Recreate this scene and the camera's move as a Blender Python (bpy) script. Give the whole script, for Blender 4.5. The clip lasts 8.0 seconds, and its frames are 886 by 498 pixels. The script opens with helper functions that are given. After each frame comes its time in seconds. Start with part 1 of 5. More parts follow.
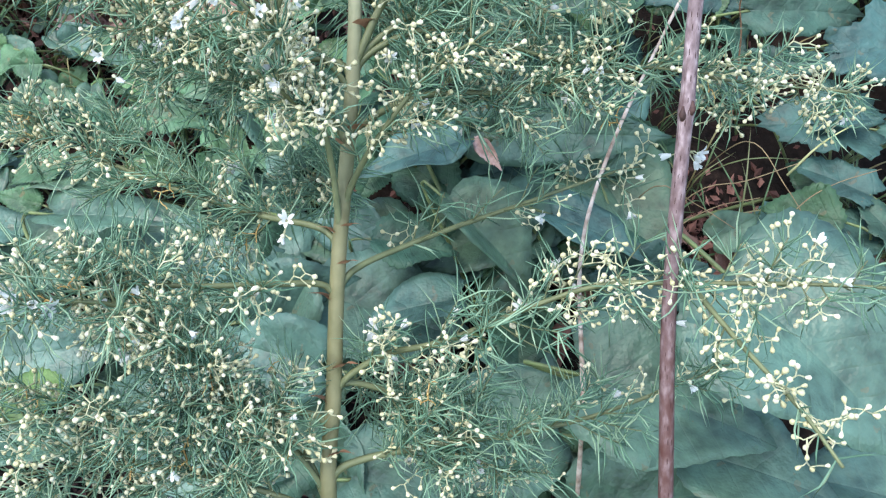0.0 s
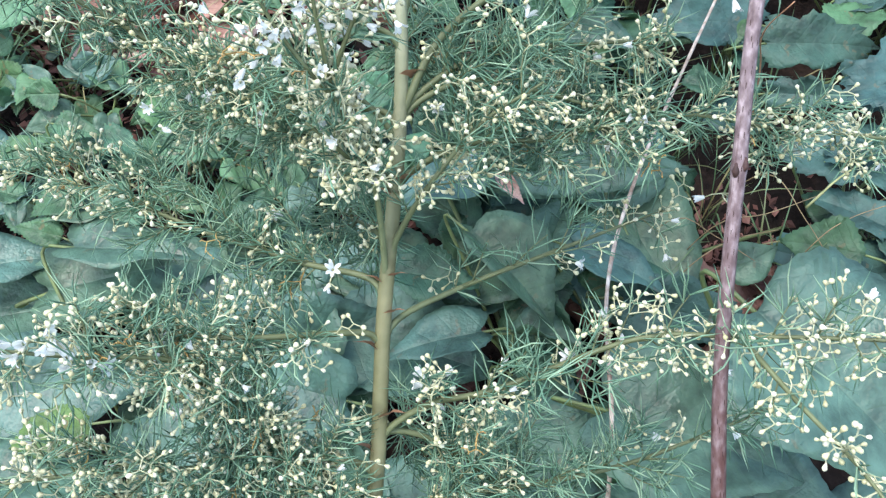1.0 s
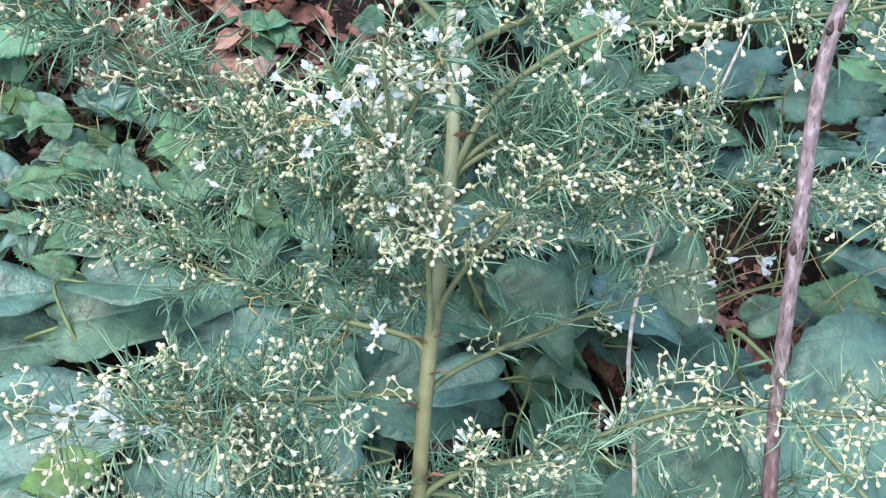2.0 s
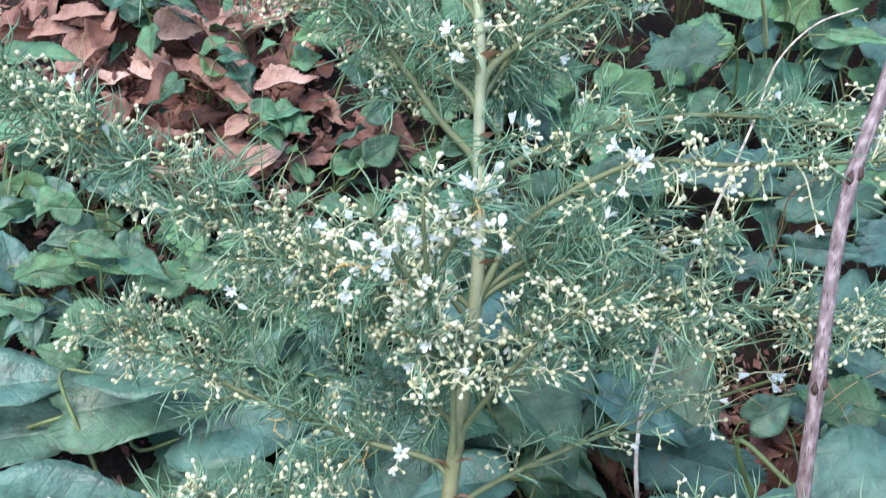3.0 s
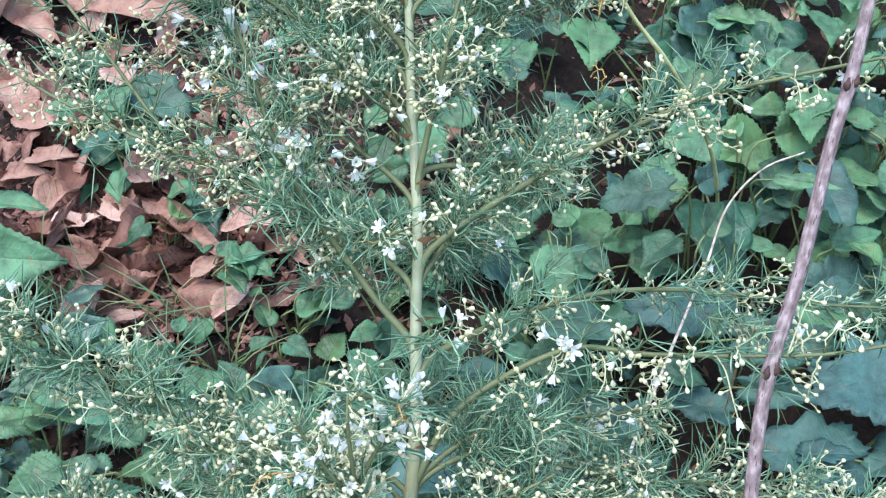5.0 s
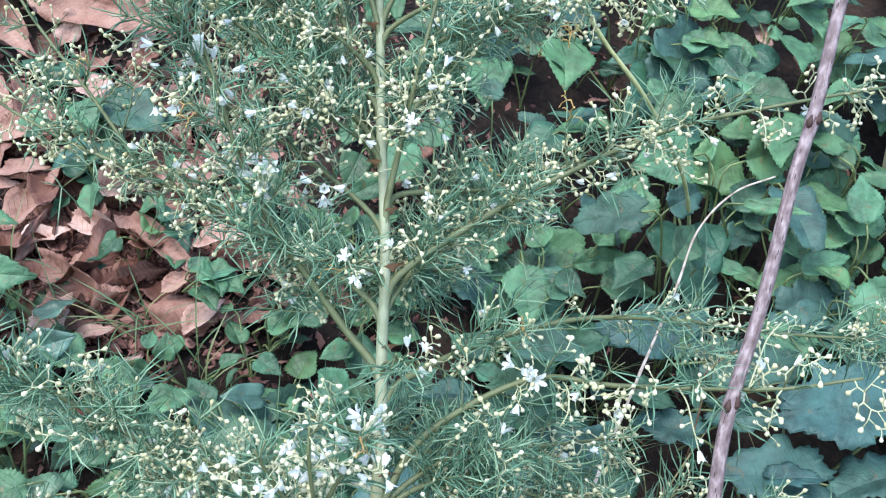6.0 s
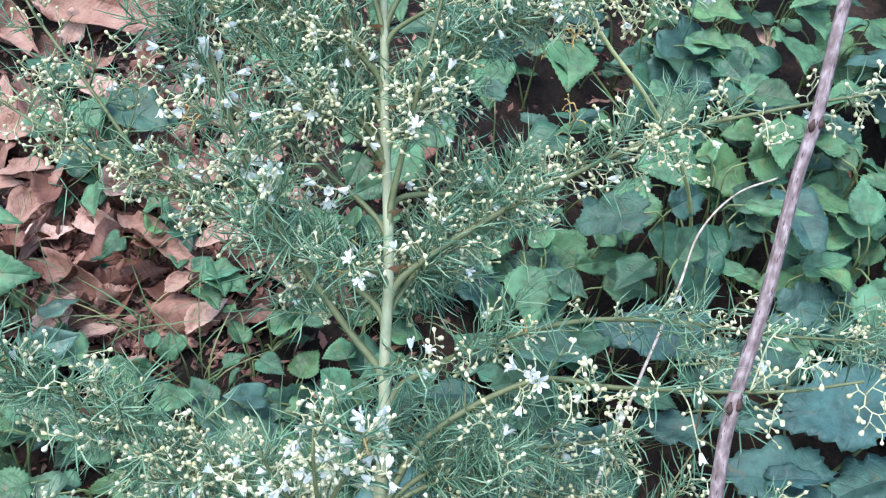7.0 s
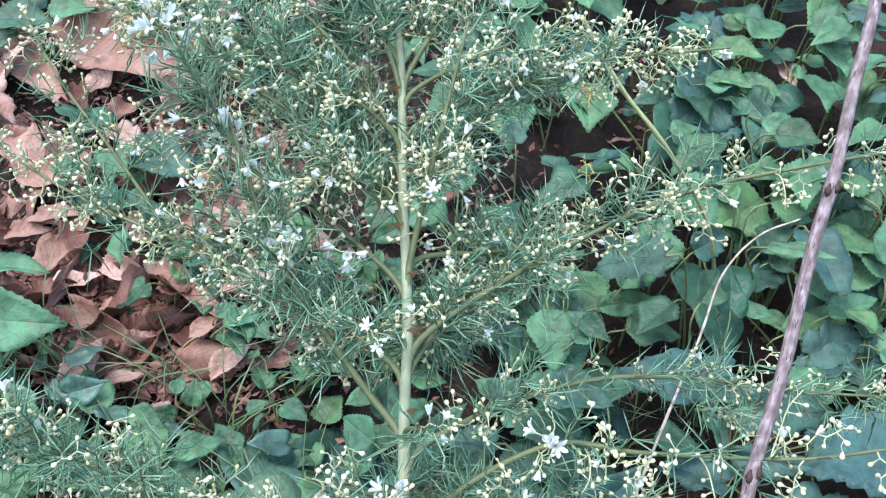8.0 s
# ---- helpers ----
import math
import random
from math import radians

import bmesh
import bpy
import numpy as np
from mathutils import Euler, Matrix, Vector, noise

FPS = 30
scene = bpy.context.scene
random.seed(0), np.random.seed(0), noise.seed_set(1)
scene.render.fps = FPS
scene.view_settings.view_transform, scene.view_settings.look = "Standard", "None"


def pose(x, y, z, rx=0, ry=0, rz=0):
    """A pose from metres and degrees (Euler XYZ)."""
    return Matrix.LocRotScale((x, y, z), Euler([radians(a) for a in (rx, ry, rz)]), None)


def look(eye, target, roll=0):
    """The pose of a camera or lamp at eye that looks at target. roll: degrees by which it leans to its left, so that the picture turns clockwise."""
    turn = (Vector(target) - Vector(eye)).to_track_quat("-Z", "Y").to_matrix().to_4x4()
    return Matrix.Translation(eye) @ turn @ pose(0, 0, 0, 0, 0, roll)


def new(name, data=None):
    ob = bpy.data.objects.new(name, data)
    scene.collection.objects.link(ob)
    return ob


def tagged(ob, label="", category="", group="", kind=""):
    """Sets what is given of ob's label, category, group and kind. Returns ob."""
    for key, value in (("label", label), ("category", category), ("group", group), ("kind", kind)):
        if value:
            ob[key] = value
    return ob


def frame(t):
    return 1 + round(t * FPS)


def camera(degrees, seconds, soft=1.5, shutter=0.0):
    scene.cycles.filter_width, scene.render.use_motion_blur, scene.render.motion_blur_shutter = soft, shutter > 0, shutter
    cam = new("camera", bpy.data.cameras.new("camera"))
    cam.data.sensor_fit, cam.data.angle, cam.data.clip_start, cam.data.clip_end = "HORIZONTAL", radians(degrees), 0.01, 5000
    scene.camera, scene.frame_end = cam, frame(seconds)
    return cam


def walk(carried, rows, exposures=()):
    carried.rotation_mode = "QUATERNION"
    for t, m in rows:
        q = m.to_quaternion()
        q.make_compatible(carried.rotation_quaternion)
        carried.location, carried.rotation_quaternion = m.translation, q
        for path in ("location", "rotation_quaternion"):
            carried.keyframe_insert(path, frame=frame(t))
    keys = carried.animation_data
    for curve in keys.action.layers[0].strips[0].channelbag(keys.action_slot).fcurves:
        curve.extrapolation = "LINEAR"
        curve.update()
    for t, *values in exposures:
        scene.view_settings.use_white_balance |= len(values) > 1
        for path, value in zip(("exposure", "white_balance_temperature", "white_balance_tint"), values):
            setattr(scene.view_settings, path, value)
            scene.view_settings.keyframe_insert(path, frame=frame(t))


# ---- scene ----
# all is laid out on the level of the bank, then tilted with it
TILT = 35.0
FLOOR = 0.045
FLOOR_Z = -FLOOR
BANK = pose(0, 0, 0, TILT)
cam = camera(50, 8.0, soft=1.2, shutter=0.2)
PATH = [
    (0, BANK @ look((0.1425, -0.2585, 0.7903), (0.0576, -0.0017, 0.2547), -8.88)),
    (0.5, BANK @ look((0.1367, -0.2505, 0.7932), (0.0560, 0.0127, 0.2601), -8.21)),
    (1, BANK @ look((0.1069, -0.2449, 0.8044), (0.0306, 0.0176, 0.2703), -7.10)),
    (1.5, BANK @ look((0.0869, -0.2342, 0.8117), (0.0184, 0.0317, 0.2782), -4.65)),
    (1.7, BANK @ look((0.0771, -0.2315, 0.8127), (0.0160, 0.0396, 0.2809), -2.54)),
    (2.8, BANK @ look((0.0411, -0.2138, 0.8320), (-0.0283, 0.0785, 0.3127), -2.40)),
    (3, BANK @ look((0.0363, -0.2036, 0.8419), (-0.0208, 0.1018, 0.3285), 0.51)),
    (3.5, BANK @ look((0.0436, -0.1823, 0.8639), (-0.0095, 0.1458, 0.3644), 1.47)),
    (4, BANK @ look((0.0428, -0.1691, 0.8750), (-0.0198, 0.1690, 0.3833), 0.33)),
    (4.5, BANK @ look((0.0495, -0.1663, 0.8787), (-0.0184, 0.1787, 0.3925), -0.32)),
    (5, BANK @ look((0.0588, -0.1639, 0.8827), (-0.0007, 0.1908, 0.4025), 0.96)),
    (5.2, BANK @ look((0.0623, -0.1656, 0.8834), (0.0040, 0.1903, 0.4039), 1.32)),
    (6.3, BANK @ look((0.0654, -0.1529, 0.8916), (0.0199, 0.2099, 0.4159), 3.70)),
    (6.5, BANK @ look((0.0670, -0.1564, 0.8884), (0.0199, 0.2036, 0.4107), 3.45)),
    (7, BANK @ look((0.0628, -0.1556, 0.8935), (0.0147, 0.2055, 0.4167), 3.44)),
    (7.5, BANK @ look((0.0606, -0.1453, 0.9038), (0.0040, 0.2223, 0.4330), 2.18)),
    (8, BANK @ look((0.0644, -0.1395, 0.9104), (-0.0023, 0.2303, 0.4427), 0.85)),
]
walk(cam, PATH, exposures=((0.0, 1.96, 6750, 10), (3.0, 1.94, 6550, 9), (4.5, 1.92, 6400, 7), (8.0, 1.92, 6400, 7)))

# ---------------------------------------------------------------- light
world = bpy.data.worlds.new("sky")
scene.world = world
world.use_nodes = True
wn = world.node_tree.nodes
sky = wn.new("ShaderNodeTexSky")
sky.sky_type, sky.sun_disc = "NISHITA", False
sky.sun_elevation, sky.sun_rotation = radians(52), radians(200)
world.node_tree.links.new(sky.outputs[0], wn["Background"].inputs[0])
wn["Background"].inputs[1].default_value = 0.15
sun = new("sun", bpy.data.lights.new("sun", "SUN"))
sun.data.energy, sun.data.angle, sun.data.color = 0.9, radians(30), (1.0, 0.97, 0.93)
sun.matrix_world = look((-2.0, -3.0, 6.0), (0, 0, 0))


# ---------------------------------------------------------------- materials
class Nodes:
    def __init__(self, name):
        self.mat = bpy.data.materials.new(name)
        self.mat.use_nodes = True
        self.tree = self.mat.node_tree
        self.bsdf = self.tree.nodes["Principled BSDF"]

    def add(self, kind, **values):
        n = self.tree.nodes.new(kind)
        for key, v in values.items():
            n.inputs[key.replace("_", " ")].default_value = v
        return n

    def link(self, a, b):
        self.tree.links.new(a, b)

    def math(self, op, a, b=None):
        n = self.tree.nodes.new("ShaderNodeMath")
        n.operation = op
        for i, v in enumerate((a, b)):
            if v is None:
                continue
            if isinstance(v, (int, float)):
                n.inputs[i].default_value = v
            else:
                self.link(v, n.inputs[i])
        return n.outputs[0]

    def mix(self, fac, a, b):
        n = self.tree.nodes.new("ShaderNodeMix")
        n.data_type = "RGBA"
        for i, v in ((0, fac), (6, a), (7, b)):
            if isinstance(v, (int, float)):
                n.inputs[i].default_value = v
            elif isinstance(v, tuple):
                n.inputs[i].default_value = (*v, 1)
            else:
                self.link(v, n.inputs[i])
        return n.outputs[2]

    def ramp(self, fac, stops):
        n = self.tree.nodes.new("ShaderNodeValToRGB")
        while len(n.color_ramp.elements) < len(stops):
            n.color_ramp.elements.new(0.5)
        for e, (pos, col) in zip(n.color_ramp.elements, stops):
            e.position, e.color = pos, (*col, 1)
        self.link(fac, n.inputs[0])
        return n.outputs[0]

    def noise(self, coord, scale, detail=3.0):
        n = self.add("ShaderNodeTexNoise", Scale=scale, Detail=detail)
        self.link(coord, n.inputs["Vector"])
        return n.outputs["Fac"]

    def bump(self, height, strength, distance):
        n = self.add("ShaderNodeBump", Strength=strength, Distance=distance)
        self.link(height, n.inputs["Height"])
        self.link(n.outputs[0], self.bsdf.inputs["Normal"])

    def finish(self, colour, rough=0.5, spec=0.5, translucent=0.0):
        self.link(colour, self.bsdf.inputs["Base Color"])
        if isinstance(rough, (int, float)):
            self.bsdf.inputs["Roughness"].default_value = rough
        else:
            self.link(rough, self.bsdf.inputs["Roughness"])
        self.bsdf.inputs["Specular IOR Level"].default_value = spec
        if translucent:
            tr = self.add("ShaderNodeBsdfTranslucent")
            self.link(colour, tr.inputs["Color"])
            mx = self.add("ShaderNodeMixShader", Fac=translucent)
            self.link(self.bsdf.outputs[0], mx.inputs[1])
            self.link(tr.outputs[0], mx.inputs[2])
            self.link(mx.outputs[0], self.tree.nodes["Material Output"].inputs["Surface"])
        return self.mat


def leaf_material(name, colour, vein, gloss, spacing, spots=0.0):
    """Leaf blade: midrib along x, side veins, mottling, holes of colour and slight tone differences leaf by leaf."""
    n = Nodes(name)
    coord = n.add("ShaderNodeTexCoord").outputs["Object"]
    info = n.add("ShaderNodeObjectInfo")
    sep = n.add("ShaderNodeSeparateXYZ")
    n.link(coord, sep.inputs[0])
    side = n.math("ABSOLUTE", sep.outputs[1])
    slant = n.math("SUBTRACT", sep.outputs[0], n.math("MULTIPLY", side, 0.75))
    warp = n.math("MULTIPLY", n.noise(coord, 35.0), 0.006)
    wave = n.math("ABSOLUTE", n.math("SINE", n.math("MULTIPLY", n.math("ADD", slant, warp), math.pi / spacing)))
    lateral = n.math("POWER", n.math("SUBTRACT", 1.0, wave), 6.0)
    mid = n.math("POWER", n.math("MAXIMUM", n.math("SUBTRACT", 1.0, n.math("MULTIPLY", side, 500.0)), 0.0), 2.0)
    veins = n.math("MINIMUM", n.math("ADD", n.math("MULTIPLY", lateral, 0.7), mid), 1.0)
    broad = n.noise(coord, 22.0, 4.0)
    fine = n.noise(coord, 260.0, 3.0)
    dark = tuple(c * 0.5 for c in colour)
    light = tuple(min(1, c * 1.5) for c in colour)
    both = n.math("ADD", n.math("MULTIPLY", broad, 0.65), n.math("MULTIPLY", n.noise(coord, 90.0, 4.0), 0.35))
    base = n.ramp(both, ((0.34, dark), (0.5, colour), (0.68, light)))
    shift = n.ramp(info.outputs["Random"], ((0.0, (0.92, 1.05, 1.20)), (0.35, (1.08, 1.08, 1.08)), (0.7, (0.85, 0.92, 0.88)), (1.0, (1.15, 1.08, 0.86))))
    times = n.tree.nodes.new("ShaderNodeMix")
    times.data_type, times.blend_type = "RGBA", "MULTIPLY"
    times.inputs[0].default_value = 1.0
    n.link(base, times.inputs[6])
    n.link(shift, times.inputs[7])
    tone = times.outputs[2]
    col = n.mix(n.math("MULTIPLY", veins, 0.24), tone, vein)
    if spots:
        blot = n.math("GREATER_THAN", n.noise(coord, 70.0, 2.0), 0.71)
        col = n.mix(n.math("MULTIPLY", blot, spots), col, (0.20, 0.13, 0.06))
    net = n.add("ShaderNodeTexVoronoi", Scale=330.0)
    n.link(coord, net.inputs["Vector"])
    height = n.math("ADD", n.math("MULTIPLY", veins, -0.55), n.math("MULTIPLY", net.outputs["Distance"], 0.4))
    height = n.math("ADD", height, n.math("MULTIPLY", n.noise(coord, 75.0, 3.0), 3.0))
    n.bump(height, 0.6, 0.0015)
    rough = n.math("ADD", gloss, n.math("MULTIPLY", n.math("ADD", fine, broad), 0.16))
    return n.finish(col, rough, 0.5, 0.22)


M_BROAD = leaf_material("broad_leaf", (0.081, 0.152, 0.109), (0.128, 0.21, 0.156), 0.25, 0.024, 0.3)
M_LOBED = leaf_material("lobed_leaf", (0.043, 0.10, 0.082), (0.08, 0.145, 0.118), 0.42, 0.016, 0.3)
M_GREEN = leaf_material("fresh_leaf", (0.085, 0.19, 0.095), (0.14, 0.25, 0.13), 0.40, 0.013, 0.4)
M_HERB = leaf_material("herb_leaf", (0.07, 0.155, 0.08), (0.13, 0.22, 0.12), 0.36, 0.006, 0.5)
M_IVY = leaf_material("ivy_leaf", (0.035, 0.10, 0.06), (0.10, 0.18, 0.11), 0.30, 0.010, 0.2)
M_DARK = leaf_material("shade_leaf", (0.045, 0.105, 0.06), (0.08, 0.15, 0.09), 0.36, 0.009, 0.3)
M_PALE = leaf_material("yellowing_leaf", (0.085, 0.155, 0.045), (0.13, 0.20, 0.08), 0.45, 0.009, 0.6)


def plain(name, colour, other, scale, rough, spec=0.4, translucent=0.0, relief=0.0, per_object=0.3):
    n = Nodes(name)
    coord = n.add("ShaderNodeTexCoord").outputs["Object"]
    rnd = n.add("ShaderNodeObjectInfo").outputs["Random"]
    f = n.noise(coord, scale, 4.0)
    col = n.ramp(f, ((0.32, other), (0.62, colour)))
    col = n.mix(n.math("MULTIPLY", rnd, per_object), col, tuple(c * 0.75 for c in other))
    if relief:
        n.bump(n.noise(coord, scale * 3, 4.0), 0.5, relief)
    return n.finish(col, rough, spec, translucent)


def island(name, colours, rough, translucent, scale):
    """Many small pieces in one mesh, each with its own tone."""
    n = Nodes(name)
    coord = n.add("ShaderNodeTexCoord").outputs["Object"]
    rnd = n.add("ShaderNodeNewGeometry").outputs["Random Per Island"]
    f = n.math("ADD", n.math("MULTIPLY", rnd, 0.8), n.math("MULTIPLY", n.noise(coord, scale), 0.2))
    col = n.ramp(f, tuple(zip((0.05, 0.5, 0.95), colours)))
    return n.finish(col, rough, 0.4, translucent)


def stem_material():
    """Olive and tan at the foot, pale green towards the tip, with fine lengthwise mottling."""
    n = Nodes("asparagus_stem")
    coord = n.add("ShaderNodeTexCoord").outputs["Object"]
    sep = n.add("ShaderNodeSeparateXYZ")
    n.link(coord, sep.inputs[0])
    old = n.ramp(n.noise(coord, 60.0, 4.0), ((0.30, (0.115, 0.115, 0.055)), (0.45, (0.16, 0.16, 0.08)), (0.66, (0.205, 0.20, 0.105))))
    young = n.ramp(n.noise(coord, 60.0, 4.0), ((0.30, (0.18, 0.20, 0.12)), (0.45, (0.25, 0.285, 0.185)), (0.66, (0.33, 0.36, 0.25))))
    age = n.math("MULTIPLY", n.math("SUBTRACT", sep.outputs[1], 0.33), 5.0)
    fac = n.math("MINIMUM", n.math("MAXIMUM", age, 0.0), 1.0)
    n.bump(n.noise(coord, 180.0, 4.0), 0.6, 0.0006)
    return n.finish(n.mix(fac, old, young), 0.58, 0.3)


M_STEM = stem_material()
M_TWIG = plain("asparagus_branch", (0.15, 0.175, 0.085), (0.10, 0.12, 0.055), 90, 0.55)
M_STALK = plain("flower_stalk", (0.60, 0.60, 0.40), (0.47, 0.50, 0.30), 200, 0.5, 0.4, 0.15)
M_NEEDLE = island("needles", ((0.062, 0.155, 0.098), (0.18, 0.34, 0.225), (0.37, 0.52, 0.345)), 0.42, 0.25, 60)
M_BUD = island("buds", ((0.56, 0.53, 0.29), (0.73, 0.71, 0.47), (0.83, 0.81, 0.64)), 0.42, 0.2, 300)
M_PETAL = plain("petals", (0.86, 0.88, 0.88), (0.76, 0.80, 0.76), 400, 0.45, 0.4, 0.3)
M_SCALE = plain("scale_leaf", (0.50, 0.27, 0.165), (0.34, 0.165, 0.095), 260, 0.6)
M_LEAFSTALK = plain("leaf_stalk", (0.16, 0.22, 0.08), (0.11, 0.13, 0.06), 80, 0.5)
M_SCAR = plain("leaf_scar", (0.07, 0.035, 0.03), (0.035, 0.018, 0.016), 300, 0.7)
M_DRY = plain("withered_stalk", (0.52, 0.37, 0.13), (0.36, 0.21, 0.08), 200, 0.6)
M_DRYSTALK = plain("dry_stalk", (0.33, 0.25, 0.13), (0.21, 0.14, 0.075), 120, 0.6)
M_STRAW = plain("straw", (0.50, 0.50, 0.25), (0.36, 0.38, 0.17), 70, 0.55)
M_COVER = island("cover_leaves", ((0.04, 0.09, 0.05), (0.075, 0.155, 0.09), (0.16, 0.15, 0.09)), 0.42, 0.15, 30)
M_GRASS = island("grass", ((0.05, 0.11, 0.05), (0.10, 0.18, 0.08), (0.30, 0.25, 0.12)), 0.45, 0.2, 20)


def cane_material():
    n = Nodes("dry_cane")
    coord = n.add("ShaderNodeTexCoord").outputs["UV"]
    mp = n.add("ShaderNodeMapping")
    mp.inputs["Scale"].default_value = (3.0, 60.0, 1.0)
    n.link(coord, mp.inputs[0])
    streak = n.noise(mp.outputs[0], 2.2, 5.0)
    spots = n.add("ShaderNodeTexVoronoi", Scale=1.0)
    m2 = n.add("ShaderNodeMapping")
    m2.inputs["Scale"].default_value = (15.0, 120.0, 1.0)
    n.link(coord, m2.inputs[0])
    n.link(m2.outputs[0], spots.inputs["Vector"])
    blotch = n.noise(coord, 14.0, 3.0)
    col = n.ramp(streak, ((0.3, (0.10, 0.068, 0.070)), (0.5, (0.195, 0.145, 0.152)), (0.70, (0.37, 0.305, 0.315))))
    pit = n.math("LESS_THAN", spots.outputs["Distance"], 0.2)
    col = n.mix(n.math("MULTIPLY", pit, 0.8), col, (0.05, 0.022, 0.018))
    col = n.mix(n.math("MULTIPLY", n.math("GREATER_THAN", blotch, 0.62), 0.35), col, (0.075, 0.035, 0.03))
    along = n.add("ShaderNodeSeparateXYZ")
    n.link(coord, along.inputs[0])
    old = n.math("MULTIPLY", n.math("SUBTRACT", 0.70, along.outputs[1]), 6.0)
    old = n.math("MULTIPLY", n.math("MINIMUM", n.math("MAXIMUM", old, 0.0), 1.0), n.math("SUBTRACT", 1.15, n.math("MULTIPLY", streak, 0.8)))
    col = n.mix(old, col, (0.07, 0.026, 0.02))
    col = n.mix(n.math("MULTIPLY", pit, 0.55), col, (0.03, 0.014, 0.012))
    n.bump(streak, 0.6, 0.0006)
    return n.finish(col, 0.62, 0.3)


M_CANE = cane_material()


def stick_material():
    n = Nodes("bleached_stick")
    coord = n.add("ShaderNodeTexCoord").outputs["Object"]
    f = n.noise(coord, 90.0, 5.0)
    col = n.ramp(f, ((0.3, (0.20, 0.14, 0.10)), (0.5, (0.42, 0.34, 0.28)), (0.7, (0.60, 0.54, 0.47))))
    n.bump(f, 0.5, 0.0006)
    return n.finish(col, 0.7, 0.3)


M_STICK = stick_material()


def dead_material(name, a, b, c, darkest):
    n = Nodes(name)
    coord = n.add("ShaderNodeTexCoord").outputs["Object"]
    rnd = n.add("ShaderNodeObjectInfo").outputs["Random"]
    sep = n.add("ShaderNodeSeparateXYZ")
    n.link(coord, sep.inputs[0])
    side = n.math("ABSOLUTE", sep.outputs[1])
    slant = n.math("SUBTRACT", sep.outputs[0], n.math("MULTIPLY", side, 0.8))
    wave = n.math("ABSOLUTE", n.math("SINE", n.math("MULTIPLY", slant, math.pi / 0.008)))
    veins = n.math("POWER", n.math("SUBTRACT", 1.0, wave), 5.0)
    big = n.noise(coord, 30.0, 4.0)
    fine = n.noise(coord, 300.0, 3.0)
    col = n.ramp(n.math("ADD", n.math("MULTIPLY", big, 0.75), n.math("MULTIPLY", fine, 0.25)), ((0.33, c), (0.5, a), (0.66, b)))
    shade = n.ramp(rnd, ((0.0, darkest), (0.4, (0.62, 0.50, 0.46)), (0.75, (0.90, 0.84, 0.82)), (1.0, (1.08, 1.06, 1.06))))
    mul = n.tree.nodes.new("ShaderNodeMix")
    mul.data_type, mul.blend_type = "RGBA", "MULTIPLY"
    mul.inputs[0].default_value = 1.0
    n.link(col, mul.inputs[6])
    n.link(shade, mul.inputs[7])
    n.bump(n.math("ADD", veins, fine), 0.6, 0.001)
    return n.finish(mul.outputs[2], 0.6, 0.35, 0.12)


M_DEAD = dead_material("dead_leaf", (0.265, 0.137, 0.107), (0.39, 0.24, 0.192), (0.105, 0.048, 0.038), (0.25, 0.19, 0.18))


M_PALEDEAD = dead_material("pale_dead_leaf", (0.54, 0.365, 0.305), (0.67, 0.51, 0.45), (0.26, 0.135, 0.105), (0.55, 0.44, 0.40))


def soil_material():
    n = Nodes("soil")
    coord = n.add("ShaderNodeTexCoord").outputs["Object"]
    a = n.noise(coord, 9.0, 6.0)
    b = n.noise(coord, 120.0, 5.0)
    col = n.ramp(n.math("ADD", n.math("MULTIPLY", a, 0.6), n.math("MULTIPLY", b, 0.4)),
                 ((0.32, (0.006, 0.005, 0.004)), (0.5, (0.016, 0.011, 0.009)), (0.68, (0.042, 0.027, 0.021))))
    n.bump(b, 0.9, 0.006)
    return n.finish(col, 0.9, 0.2)


M_SOIL = soil_material()
M_CRUMB = island("leaf_crumbs", ((0.035, 0.015, 0.012), (0.145, 0.062, 0.050), (0.30, 0.155, 0.125)), 0.75, 0.0, 200)

# ---------------------------------------------------------------- mesh helpers
rng = np.random.default_rng(11)


class Shape:
    """Collects vertices and faces."""

    def __init__(self):
        self.v, self.f, self.n = [], [], 0

    def add(self, verts, faces):
        self.v.append(np.asarray(verts, float))
        self.f.extend([tuple(i + self.n for i in f) for f in faces])
        self.n += len(verts)

    def mesh(self, name, origin=(0, 0, 0), smooth=True):
        me = bpy.data.meshes.new(name)
        verts = np.concatenate(self.v) - np.asarray(origin)
        me.from_pydata(verts.tolist(), [], self.f)
        if smooth:
            me.polygons.foreach_set("use_smooth", [True] * len(me.polygons))
        me.update()
        return me


def unit(v):
    v = np.asarray(v, float)
    return v / (np.linalg.norm(v) + 1e-12)


def across(d):
    """Two directions square to d."""
    a = np.cross(d, (0.31, 0.17, 0.94))
    a = unit(a)
    return a, np.cross(d, a)


def spline(points, step):
    """A smooth curve through the points, in steps of about that length."""
    p = np.asarray(points, float)
    p = np.vstack((2 * p[0] - p[1], p, 2 * p[-1] - p[-2]))
    out = []
    for i in range(1, len(p) - 2):
        a, b, c, d = p[i - 1 : i + 3]
        k = max(2, int(np.linalg.norm(c - b) / step))
        for t in np.arange(k) / k:
            out.append(0.5 * (2 * b + (c - a) * t + (2 * a - 5 * b + 4 * c - d) * t * t + (3 * b - a - 3 * c + d) * t**3))
    out.append(p[-2])
    return np.array(out)


